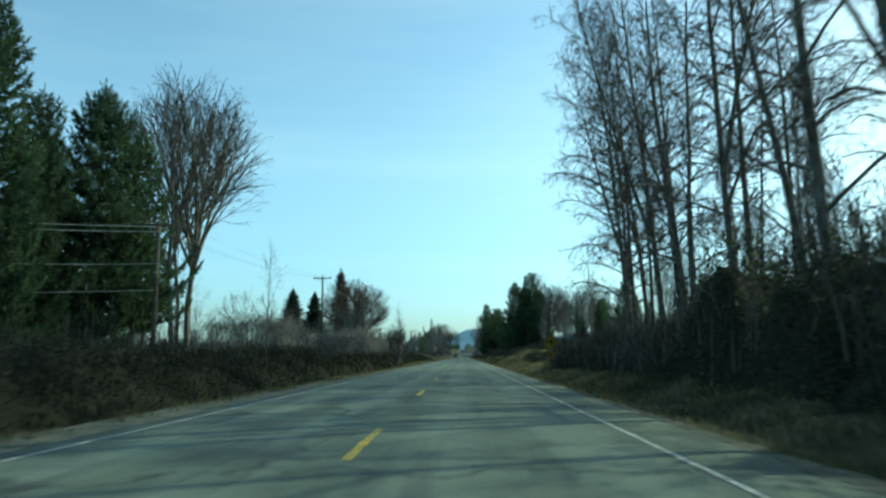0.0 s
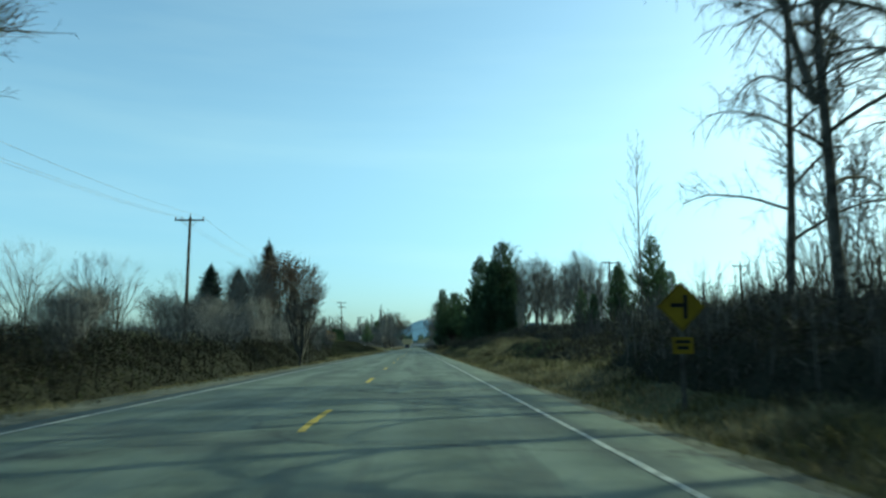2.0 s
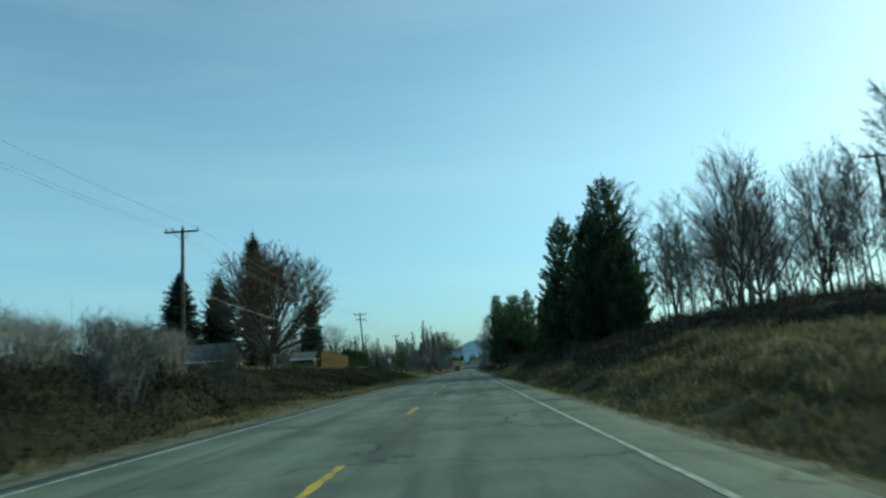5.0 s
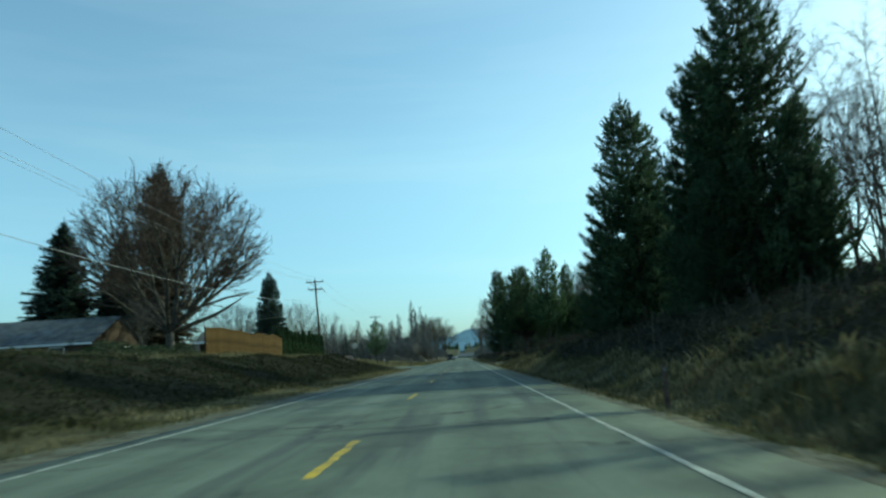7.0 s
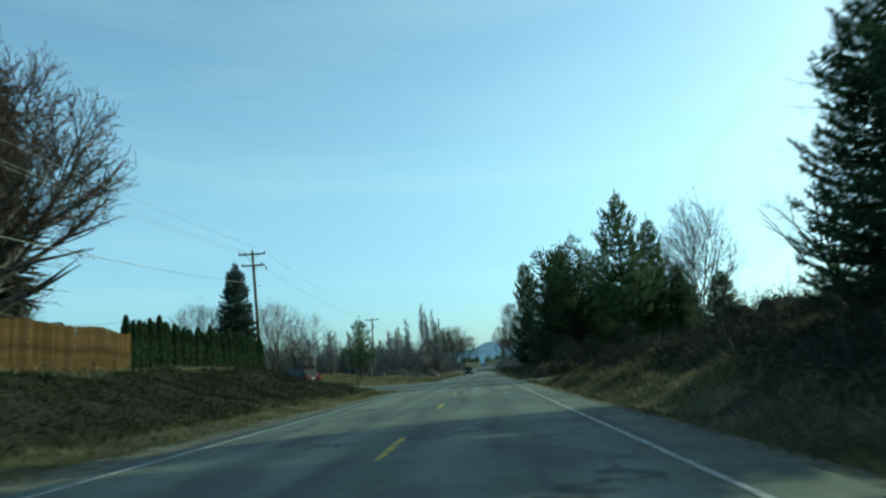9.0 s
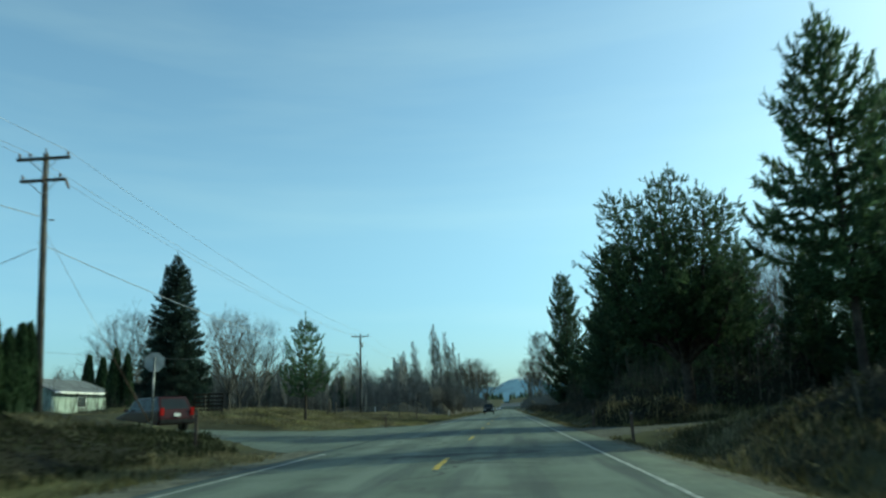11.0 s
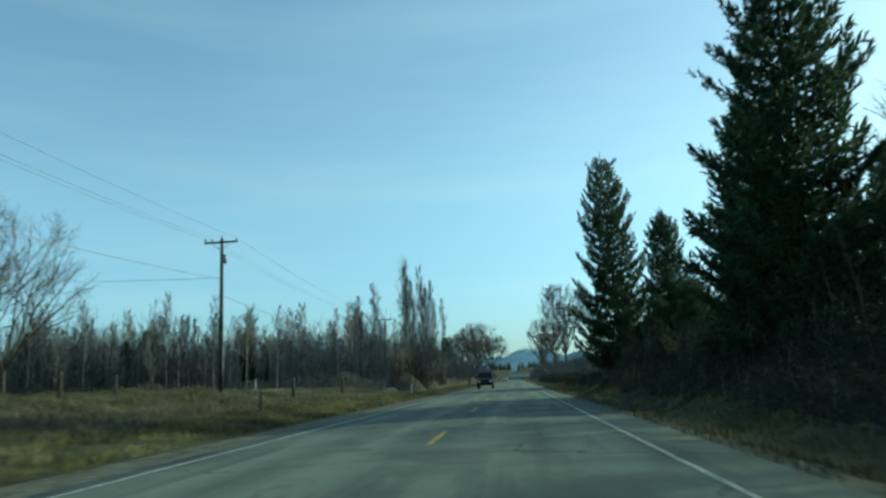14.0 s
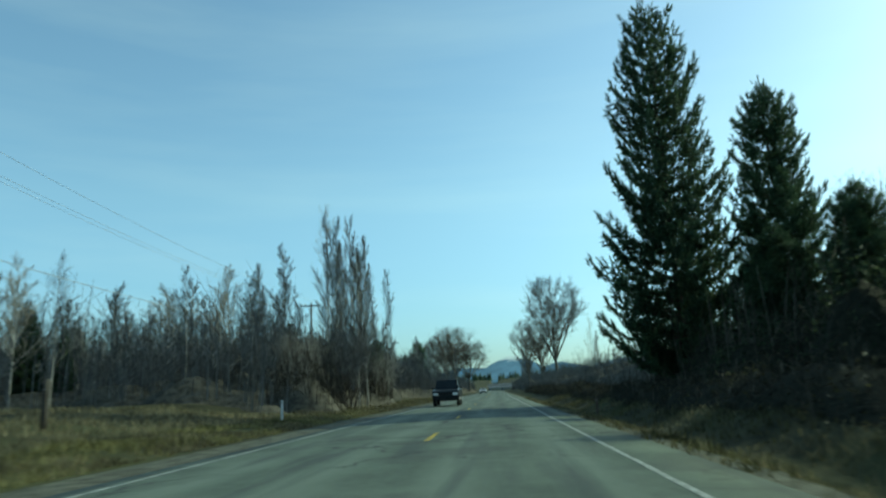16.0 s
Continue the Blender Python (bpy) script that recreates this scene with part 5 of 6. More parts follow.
# far hand beyond the side road
undergrowth("brush_thicket", "thicket of bare brown shoots at the edge of the wood", "brush", -34, -9.5, 312, 420, 2.2, M_bramble, canes=0.5, leaves=1.0, shoots=3.2, shoot_height=7.5, seed=14, cane_mat=M_grey_twig, mat=M_litter, piece=30, edge=2.5, thick=1.7)
undergrowth("brush_thicket", "soft brown mass of bare bushes at the foot of the aspens", "brush", -19, -8.8, 316, 350, 2.6, M_bramble, canes=3.0, leaves=3, shoots=7.0, shoot_height=4.6, seed=46, cane_mat=M_cane, mat=M_litter, piece=17, edge=1.5)
undergrowth("brush_thicket", "thicket of bare brown shoots along the field's edge", "brush", -95, -34, 306, 350, 2.0, M_bramble, canes=0.3, leaves=0.6, shoots=3.2, shoot_height=8.6, seed=15, cane_mat=M_grey_twig, mat=M_litter, piece=40, edge=2.5, thick=2.0)
undergrowth("brush_thicket", "thicket of bare brown shoots along the pasture", "brush", -50, -27, 243, 306, 1.0, M_drygrass, canes=1.0, leaves=2, shoots=1.0, shoot_height=3.0, seed=16, mat=M_ground, piece=30)
undergrowth("brush_thicket", "thicket of bare brown shoots beside the far road", "brush", -24, -9.5, 420, 660, 2.2, M_bramble, canes=0.3, leaves=0.5, shoots=0.7, shoot_height=7.0, seed=17, cane_mat=M_grey_twig, mat=M_litter, piece=80, thick=2.5)
undergrowth("brush_thicket", "thicket of bare brown shoots beside the far road", "brush", 7.0, 24, 470, 660, 2.4, M_bramble, canes=0.3, leaves=0.5, shoots=0.7, shoot_height=6.0, seed=18, cane_mat=M_grey_twig, mat=M_litter, piece=80, thick=2.5)


def turf(name, label, x0, x1, y0, y1, density, height, mats, flat=0.45, piece=16.0, seed=0, clump=1.4, bare=-0.35):
    """Blades of grass that follow the land; two kinds mixed in patches, thinner where the noise is low."""
    r = random.Random(seed)
    y = y0
    while y < y1 - 0.5:
        ye = min(y1, y + piece)
        s, slots = Shape(), []
        for _ in range(int(density * (x1 - x0) * (ye - y))):
            px, py = r.uniform(x0, x1), r.uniform(y, ye)
            c = bump_noise(px + 11 * seed, py, clump) + 0.6 * bump_noise(px, py + 5 * seed, clump * 4)
            if c < bare + r.uniform(-0.2, 0.2) or (px < -5.5 and side_road(px, py) > 0.55) or (px > 3 and 219.6 - max(0.0, 6.0 - px) < py < 225.2 + max(0.0, 6.0 - px)):
                continue
            a = r.uniform(0, 6.283)
            h = height * r.uniform(0.4, 1.2) * (0.75 + 0.7 * max(-0.6, c))
            bend = Vector((math.cos(a), math.sin(a), 0)) * h * r.uniform(flat * 0.3, flat * 2.2)
            side = Vector((-math.sin(a), math.cos(a), 0)).lerp(rand_dir(r), 0.4).normalized()
            w = r.uniform(0.35, 1.0) * (0.012 + 0.035 * height)
            p = Vector((px, py, ground_height(px, py) - 0.03))
            b = len(s.v)
            m = p + bend * 0.35 + Vector((0, 0, h * 0.65))
            s.v += [p + side * w, p - side * w, m - side * w * 0.8, m + side * w * 0.8, p + bend + Vector((0, 0, h))]
            s.f += [(b, b + 1, b + 2, b + 3), (b + 3, b + 2, b + 4)]
            slots += [int(bump_noise(px - 40, py, 3.0) + r.uniform(-0.3, 0.3) > 0.05)] * 2
        tagged(new(name, mesh_object(name, s.v, s.f, list(mats), True, slots)), label, "grass", kind="stuff")
        y = ye


turf("bank_grass", "long dead grass among the brambles of the bank", 6.2, 13.5, 112, 213, 42, 0.52, (M_olivegrass, M_drygrass), 0.6, seed=39, bare=-0.35)
turf("bank_grass", "long dead grass among the brambles of the bank", 6.0, 11.5, 60, 112, 30, 0.5, (M_olivegrass, M_drygrass), 0.6, seed=40, bare=-0.2)
turf("verge_grass", "short olive and yellowed grass along the road's edge", 3.2, 5.2, -6, 216, 95, 0.17, (M_olivegrass, M_drygrass), seed=21, bare=-0.5)
turf("bank_grass", "dead straw-coloured grass on the bank", 4.6, 7.6, -6, 216, 85, 0.34, (M_drygrass, M_olivegrass), 0.6, seed=23, bare=-0.5)
turf("bank_grass", "tall dead straw-coloured grass on the bank", 7.4, 13.2, 84, 120, 75, 0.62, (M_drygrass, M_drygrass), 0.6, seed=24, bare=-0.1)
turf("verge_grass", "short olive and yellowed grass along the road's edge", 2.98, 6.4, 224, 350, 80, 0.22, (M_olivegrass, M_drygrass), seed=25, bare=-0.5)
turf("verge_grass", "short olive and yellowed grass along the road's edge", -9.0, -6.15, -6, 219, 95, 0.19, (M_drygrass, M_olivegrass), seed=26, bare=-0.45)
turf("bank_grass", "rough dead grass on the bank", -14.4, -8.2, 112, 219, 110, 0.30, (M_moss, M_moss), 0.6, seed=28)
turf("bank_grass", "pale dead grass along the crest of the bank", -17.0, -14.0, 112, 219, 22, 0.3, (M_drygrass, M_olivegrass), 0.6, seed=34)
turf("bank_grass", "pale tufts of dead grass at the foot of the bank", -8.9, -8.0, 60, 219, 30, 0.28, (M_drygrass, M_drygrass), 0.6, seed=35, clump=0.8, bare=0.0)
turf("field_grass", "fresh yellow-green grass along the road", -10.2, -6.9, 240, 318, 150, 0.24, (M_greengrass, M_drygrass), seed=29, clump=1.8, bare=-0.35)
turf("field_grass", "yellow-green grass on the corner by the side road", -20.0, -9.6, 231, 248, 120, 0.28, (M_drygrass, M_greengrass), seed=36, clump=2.2, bare=-0.35)
turf("pasture_grass", "dead brown grass on the field by the road", -32, -9.8, 236, 312, 32, 0.34, (M_drygrass, M_drygrass), 0.6, piece=27, seed=30, bare=-0.5)
turf("pasture_grass", "dead grass along the wood's edge", -11, -6.6, 312, 420, 22, 0.32, (M_drygrass, M_olivegrass), 0.6, piece=27, seed=31)
turf("bank_grass", "rough dead grass beside the gravel drive", 5.2, 17.0, 224.6, 230.5, 75, 0.36, (M_olivegrass, M_drygrass), 0.6, seed=41, bare=-0.5)
turf("bank_grass", "rough dead grass beside the gravel drive", 5.0, 17.0, 210.5, 219.8, 70, 0.30, (M_olivegrass, M_drygrass), 0.6, seed=42, bare=-0.5)


# ---- built things ----
def part(name, bm, material, parent, label=""):
    me = bpy.data.meshes.new(name)
    bm.to_mesh(me)
    bm.free()
    me.materials.append(material)
    ob = new(name, me)
    ob.parent = parent
    return tagged(ob, label)


def box(w, d, h, at=(0, 0, 0), bevel=0.0, turn=None):
    """A box with its middle at the given place."""
    bm = bmesh.new()
    bmesh.ops.create_cube(bm, size=1.0)
    bmesh.ops.scale(bm, vec=(w, d, h), verts=bm.verts)
    if bevel:
        bmesh.ops.bevel(bm, geom=list(bm.edges), offset=bevel, segments=2, affect='EDGES', profile=0.5)
    if turn:
        bmesh.ops.rotate(bm, verts=bm.verts, matrix=Euler([radians(a) for a in turn]).to_matrix())
    bmesh.ops.translate(bm, verts=bm.verts, vec=at)
    return bm


def rod(p, q, r0, r1, sides=10):
    """A tapered round bar from p to q."""
    bm = bmesh.new()
    p, q = Vector(p), Vector(q)
    m = Matrix.Translation((p + q) / 2) @ (q - p).to_track_quat("Z", "Y").to_matrix().to_4x4()
    bmesh.ops.create_cone(bm, cap_ends=True, segments=sides, radius1=r0, radius2=r1, depth=(q - p).length, matrix=m)
    for f in bm.faces:
        f.smooth = len(f.verts) == 4
    return bm


def prism(outline, depth, axis="y"):
    """A flat outline (pairs) pulled to a depth about its middle, along x or y."""
    bm = bmesh.new()
    f, b = [], []
    for u, v in outline:
        f.append(bm.verts.new((u, -depth / 2, v) if axis == "y" else (-depth / 2, u, v)))
        b.append(bm.verts.new((u, depth / 2, v) if axis == "y" else (depth / 2, u, v)))
    bm.faces.new(f)
    bm.faces.new(b[::-1])
    n = len(f)
    for i in range(n):
        bm.faces.new((f[i], b[i], b[(i + 1) % n], f[(i + 1) % n]))
    bmesh.ops.recalc_face_normals(bm, faces=bm.faces)
    return bm


M_pole = surface("weathered_pole_wood", (0.042, 0.037, 0.031), (0.115, 0.103, 0.088), scale=1.5, bump=0.5, bump_scale=18)
M_steel = surface("galvanised_steel", (0.16, 0.165, 0.16), (0.27, 0.275, 0.27), scale=6, rough=0.45, metal=0.8)
M_porcelain = surface("brown_porcelain", (0.10, 0.07, 0.055), (0.2, 0.15, 0.12), scale=8, rough=0.25)
M_wire = surface("dull_wire", (0.22, 0.22, 0.22), (0.36, 0.36, 0.36), scale=5, rough=0.5, metal=0.5)
M_black = surface("black_rubber", (0.012, 0.012, 0.012), (0.03, 0.03, 0.03), scale=6, rough=0.8)
M_signyellow = surface("yellow_sign_sheet", (0.15, 0.10, 0.012), (0.22, 0.145, 0.016), scale=2, rough=0.45)
M_signblack = surface("black_sign_print", (0.012, 0.012, 0.012), (0.02, 0.02, 0.02), scale=3, rough=0.5)
M_signred = surface("red_sign_sheet", (0.38, 0.012, 0.015), (0.46, 0.02, 0.02), scale=2, rough=0.45)
M_aluminium = surface("bare_aluminium", (0.26, 0.275, 0.27), (0.38, 0.39, 0.385), scale=3, rough=0.5, metal=0.6)
M_whitepost = surface("white_plastic", (0.6, 0.6, 0.58), (0.8, 0.8, 0.78), scale=5, rough=0.5)
M_brownpost = surface("brown_marker_post", (0.07, 0.05, 0.04), (0.14, 0.10, 0.08), scale=5, rough=0.6)
M_cedarboard = surface("orange_cedar_board", (0.040, 0.025, 0.010), (0.088, 0.054, 0.021), scale=1.6, fine=0.6, per_object=0.25, bump=0.3, bump_scale=25)
M_oldboard = surface("grey_brown_board", (0.032, 0.023, 0.016), (0.08, 0.056, 0.04), scale=1.6, fine=0.6, per_object=0.25, bump=0.3, bump_scale=25)
M_shingle = surface("grey_shingles", (0.075, 0.08, 0.085), (0.15, 0.158, 0.165), scale=1.2, fine=0.9, bump=0.5, bump_scale=20, per_object=0.12)
M_sidingtan = surface("brown_siding", (0.05, 0.037, 0.027), (0.085, 0.063, 0.046), scale=1.0)
M_sidingpale = surface("faded_tan_siding", (0.20, 0.19, 0.15), (0.28, 0.265, 0.21), scale=1.0)
M_sidinggreen = surface("grey_green_siding", (0.30, 0.36, 0.31), (0.40, 0.46, 0.40), scale=1.0)
M_trimwhite = surface("white_trim_paint", (0.70, 0.70, 0.68), (0.82, 0.82, 0.80), scale=3, rough=0.6)


def glass(name, tint=(0.03, 0.04, 0.045)):
    m = bpy.data.materials.new(name)
    m.use_nodes = True
    b = m.node_tree.nodes["Principled BSDF"]
    b.inputs["Base Color"].default_value = (*tint, 1)
    b.inputs["Roughness"].default_value, b.inputs["Specular IOR Level"].default_value = 0.12, 0.4
    return m


M_glass = glass("dark_window_glass")


def paint(name, colour):
    m = surface(name, tuple(0.85 * c for c in colour), colour, scale=1.5, rough=0.35)
    b = m.node_tree.nodes["Principled BSDF"]
    b.inputs["Coat Weight"].default_value, b.inputs["Coat Roughness"].default_value = 0.35, 0.2
    return m


M_redpaint, M_blackpaint, M_silverpaint = paint("dark_red_car_paint", (0.038, 0.005, 0.006)), paint("black_car_paint", (0.015, 0.017, 0.02)), paint("silver_car_paint", (0.5, 0.52, 0.54))
M_taillight = surface("red_lamp_lens", (0.22, 0.01, 0.01), (0.32, 0.015, 0.015), scale=4, rough=0.15)
M_headlight = surface("clear_lamp_lens", (0.7, 0.7, 0.7), (0.85, 0.85, 0.85), scale=4, rough=0.1)
M_chrome = surface("chrome_trim", (0.6, 0.6, 0.6), (0.75, 0.75, 0.75), scale=4, rough=0.15, metal=1.0)


# utility poles with crossarm, braces, insulators
def utility_pole(x, y, top, second=False, can=False, lean=0.0, label="weathered wooden utility pole with one crossarm"):
    z = ground_height(x, y)
    h = top - z
    pole = tagged(new("utility_pole"), label, "utility pole", "utility poles along the road")
    part("pole", rod((0, 0, -0.5), (lean * h, 0, h), 0.16, 0.105, 12), M_pole, pole)
    levels = [h - 0.28] + ([h - 1.25] if second else [])
    for i, lv in enumerate(levels):
        cx = lean * lv
        arm = part("crossarm", box(2.35 if i == 0 else 2.0, 0.10, 0.125, (cx, -0.17, lv), 0.008), M_pole, pole)
        for s in (-1, 1):
            part("brace", rod((cx + s * 0.62, -0.17, lv - 0.06), (cx, -0.14, lv - 0.62), 0.018, 0.018, 6), M_steel, pole)
        for s in (-1.08, -0.62, 1.08) if i == 0 else (-0.9, 0.0, 0.75):
            bm = rod((cx + s, -0.17, lv + 0.06), (cx + s, -0.17, lv + 0.14), 0.02, 0.02, 6)
            bmesh.ops.create_cone(bm, cap_ends=True, segments=10, radius1=0.065, radius2=0.04, depth=0.13, matrix=Matrix.Translation((cx + s, -0.17, lv + 0.2)))
            part("insulator", bm, M_porcelain, arm)
    part("top_pin", rod((lean * h, 0, h), (lean * h, 0, h + 0.22), 0.045, 0.03, 8), M_porcelain, pole)
    if second:
        part("fuse_switch", rod((0.55, -0.3, h - 1.3), (0.75, -0.38, h - 1.75), 0.05, 0.04, 8), M_porcelain, pole)
        part("fuse_switch", rod((-0.5, -0.3, h - 1.15), (-0.25, -0.38, h - 1.55), 0.05, 0.04, 8), M_porcelain, pole)
    if can:
        part("switch_box", rod((0.26, -0.1, h - 1.75), (0.28, -0.1, h - 1.15), 0.11, 0.11, 10), M_steel, pole, "small grey switch box")
        part("conduit", rod((0.17, -0.05, -0.2), (0.14, -0.04, h * 0.3), 0.035, 0.035, 8), M_steel, pole)
    part("step_bracket", box(0.22, 0.06, 0.05, (0.0, -0.18, h - 3.0)), M_steel, pole)
    pole.location = (x, y, z)
    return pole


POLES = [(-17.6, 40.5, 8.9, 0), (-18.2, 92.5, 11.4, 0), (-18.6, 134.4, 11.7, 0), (-18.4, 219.0, 12.3, 1), (-19.3, 287.9, 11.4, 2), (-19.6, 352, 11.2, 0), (-19.8, 418, 11.2, 0)]
for x, y, top, kind in POLES:
    utility_pole(x, y, top, second=kind == 1, can=kind == 2, lean=-0.058 if kind == 1 else 0.0,
                 label=("weathered wooden utility pole with one crossarm", "weathered wooden utility pole with two crossarms and fuse switches", "weathered wooden utility pole with a small switch box")[kind])
utility_pole(26.3, 130.4, 12.5, lean=-0.03, label="leaning wooden utility pole behind the pines")
utility_pole(44.6, 131.8, 12.3)


M_pale_cable = surface("pale_grey_cable", (0.24, 0.24, 0.22), (0.4, 0.4, 0.37), scale=2, rough=0.6)


def cable(name, a, b, sag, radius, label, material=None):
    a, b = Vector(a), Vector(b)
    s = Shape()
    n = 18
    pts = [a.lerp(b, i / n) - Vector((0, 0, sag * 4 * (i / n) * (1 - i / n))) for i in range(n + 1)]
    s.tube(pts, [radius] * (n + 1), 5)
    return tagged(new(name, s.mesh(name, material or M_wire)), label, "wire", "overhead wires", "")


WIRED = [(x - 0.58 if kind == 1 else x, y, top, kind) for x, y, top, kind in POLES]
for (xa, ya, ta, _a), (xb, yb, tb, _b) in zip(WIRED, WIRED[1:]):
    for s in (-1.08, -0.62, 1.08):
        cable("power_line", (xa + s, ya - 0.17, ta - 0.02), (xb + s, yb - 0.17, tb - 0.02), (yb - ya) * 0.014, 0.009, "thin overhead power line between utility poles")
for (xa, ya, ta, _a), (xb, yb, tb, _b) in zip(WIRED[2:], WIRED[3:]):
    cable("telephone_cable", (xa, ya - 0.15, ta - 3.9 if ya > 200 else ta - 4), (xb, yb - 0.15, tb - 2.8 if yb > 200 else tb - 4), (yb - ya) * 0.016, 0.017, "sagging black telephone cable between utility poles")
cable("service_drop", (-19.0, 218.9, 8.15), (-52.0, 240.0, 9.5), 0.8, 0.016, "service cable from a pole to a house")
cable("service_drop", (-19.4, 287.8, 8.7), (-60.0, 262.0, 10.0), 1.2, 0.016, "service cable from a pole to a house")
for z, y, q in ((8.55, 30.0, 0.03), (8.25, 30.6, 0.03), (6.4, 31.5, 0.022), (4.9, 33.0, 0.022)):
    cable("service_drop", (-17.6, 40.4, z), (-38.0, y, z + 0.1), 0.35, q, "pale service cable that runs past the pines", M_pale_cable)
g0 = ground_height(-14.9, 221.5)
guy = tagged(new("guy_wire"), "guy wire of a utility pole with a brown guard tube", "guy wire")
part("wire", rod((-18.9, 219.1, 9.0), (-14.9, 221.5, g0), 0.01, 0.01, 5), M_wire, guy)
part("guard_tube", rod((-16.35, 220.6, g0 + (9.0 - g0) * 0.36), (-14.95, 221.47, g0 + 0.1), 0.03, 0.03, 8), M_oldboard, guy, "weathered brown guard tube")


# yellow warning sign: a side road to the far hand
sign = tagged(new("warning_sign"), "yellow diamond side-road warning sign with a small plaque below", "road sign")
SX, SY = 5.79, 50.0
gz = ground_height(SX, SY)
part("post", box(0.09, 0.09, 2.35 - gz + 0.4, (0, 0, (2.35 - gz - 0.4) / 2), 0.008), M_pole, sign, "square wooden post")
diamond = part("panel", prism([(0.54, 0), (0, 0.54), (-0.54, 0), (0, -0.54)], 0.004), M_signyellow, sign)
diamond.location = (0, -0.05, 1.92 - gz)
sym = box(0.09, 0.004, 0.52, (0.09, -0.005, 0))
part("symbol", sym, M_signblack, diamond, "black upright bar")
part("symbol", box(0.28, 0.004, 0.09, (-0.095, -0.005, 0.03)), M_signblack, diamond, "black side arm")
edge = bmesh.new()
for a, b in (((0.50, 0), (0, 0.50)), ((0, 0.50), (-0.50, 0)), ((-0.50, 0), (0, -0.50)), ((0, -0.50), (0.50, 0))):
    mx, mz = (a[0] + b[0]) / 2, (a[1] + b[1]) / 2
    bar = box(0.70, 0.004, 0.015, (0, 0, 0), 0, (0, -math.degrees(math.atan2(b[1] - a[1], b[0] - a[0])), 0))
    bmesh.ops.translate(bar, verts=bar.verts, vec=(mx, -0.004, mz))
    me_ = bpy.data.meshes.new("border")
    bar.to_mesh(me_)
    bar.free()
    edge.from_mesh(me_)
part("border", edge, M_signblack, diamond, "thin black border")
plaque = part("plaque", box(0.46, 0.004, 0.36, (0, -0.05, 1.08 - gz), 0), M_signyellow, sign)
for k, w in ((0.08, 0.32), (-0.05, 0.26)):
    part("lettering", box(w, 0.003, 0.07, (0, -0.0545, 1.08 - gz + k)), M_signblack, plaque, "row of unreadable print")
sign.location = (SX, SY, gz)

# stop sign seen from behind at the side road
stop = tagged(new("stop_sign"), "octagonal stop sign seen from its grey back", "road sign")
gz = ground_height(-14.0, 219.7)
part("post", rod((0, 0, -0.3), (0, 0, 3.55 - gz), 0.035, 0.035, 8), M_steel, stop)
octagon = [(0.41 * math.cos(radians(22.5 + 45 * k)), 0.41 * math.sin(radians(22.5 + 45 * k))) for k in range(8)]
for nm, mt, off, lb in (("panel", M_aluminium, 0.04, "bare aluminium back"), ("sign_face", M_signred, 0.046, "red sign face")):
    p_ = part(nm, prism(octagon, 0.004, "x"), mt, stop, lb)
    p_.location = (-off, 0, 3.35 - gz)
stop.location, stop.rotation_euler = (-14.1, 219.7, gz), (0, 0, radians(-58))


# marker posts and fence posts
def marker_post(x, y, h, white=False):
    gz = ground_height(x, y)
    p_ = tagged(new("marker_post"), "white plastic marker post in the grass" if white else "dark flexible marker post with a reflector", "marker post")
    part("stake", box(0.10, 0.03, h + 0.2, (0, 0, h / 2 - 0.1), 0.006), M_whitepost if white else M_brownpost, p_)
    part("reflector", box(0.05, 0.006, 0.07, (0, -0.019, h - 0.1)), M_steel if not white else M_brownpost, p_)
    p_.location = (x, y, gz)


for x, y, h, w in ((4.1, 138.3, 1.0, False), (-9.3, 212.8, 1.25, False), (4.0, 216.2, 1.1, False), (-17.9, 290.6, 0.9, True), (-8.3, 241.2, 0.95, False), (-9.5, 268, 0.9, False), (4.1, 228, 1.1, False), (4.3, 305, 0.9, False), (-9.0, 305, 0.9, True)):
    marker_post(x, y, h, w)


def fence_post(x, y, h, r_, lean=0.0):
    gz = ground_height(x, y)
    p_ = tagged(new("fence_post", None), "old dark wooden fence post in the pasture", "fence post", "pasture fence posts")
    part("post", rod((0, 0, -0.3), (lean * h, 0, h), r_, r_ * 0.85, 9), M_pole, p_)
    part("wire_staple", box(0.04, 0.03, 0.03, (0, -r_, h * 0.8)), M_wire, p_)
    p_.location = (x, y, gz)


for x, y, h, r_, l_ in ((-13.7, 246.9, 1.25, 0.06, 0.03), (-15.2, 256, 1.3, 0.10, -0.03), (-17.6, 263.5, 1.5, 0.11, 0.02), (-19.5, 271, 1.3, 0.09, 0.0), (-21, 278, 1.2, 0.09, 0.04), (-14.0, 286.7, 1.15, 0.12, 0.0), (-12.6, 294, 1.45, 0.10, 0.03), (-15.5, 330, 1.5, 0.18, 0.0), (-14.0, 330, 1.4, 0.18, 0.0), (-23, 246, 1.3, 0.09, 0), (-20, 243, 1.2, 0.06, 0.05)):
    fence_post(x, y, h, r_, l_)

# slatted gate at the side road
gate = tagged(new("farm_gate"), "brown wooden slatted gate standing on the grass", "gate")
for k in range(5):
    part("slat", box(2.0, 0.03, 0.12, (0, -0.03, 0.2 + 0.25 * k), 0.006), M_oldboard, gate)
for s in (-0.95, 0.0, 0.95):
    part("post", box(0.09, 0.05, 1.5, (s, 0.015, 0.55), 0.006), M_oldboard, gate)
gate.location = (-19.4, 238, ground_height(-19.4, 238))

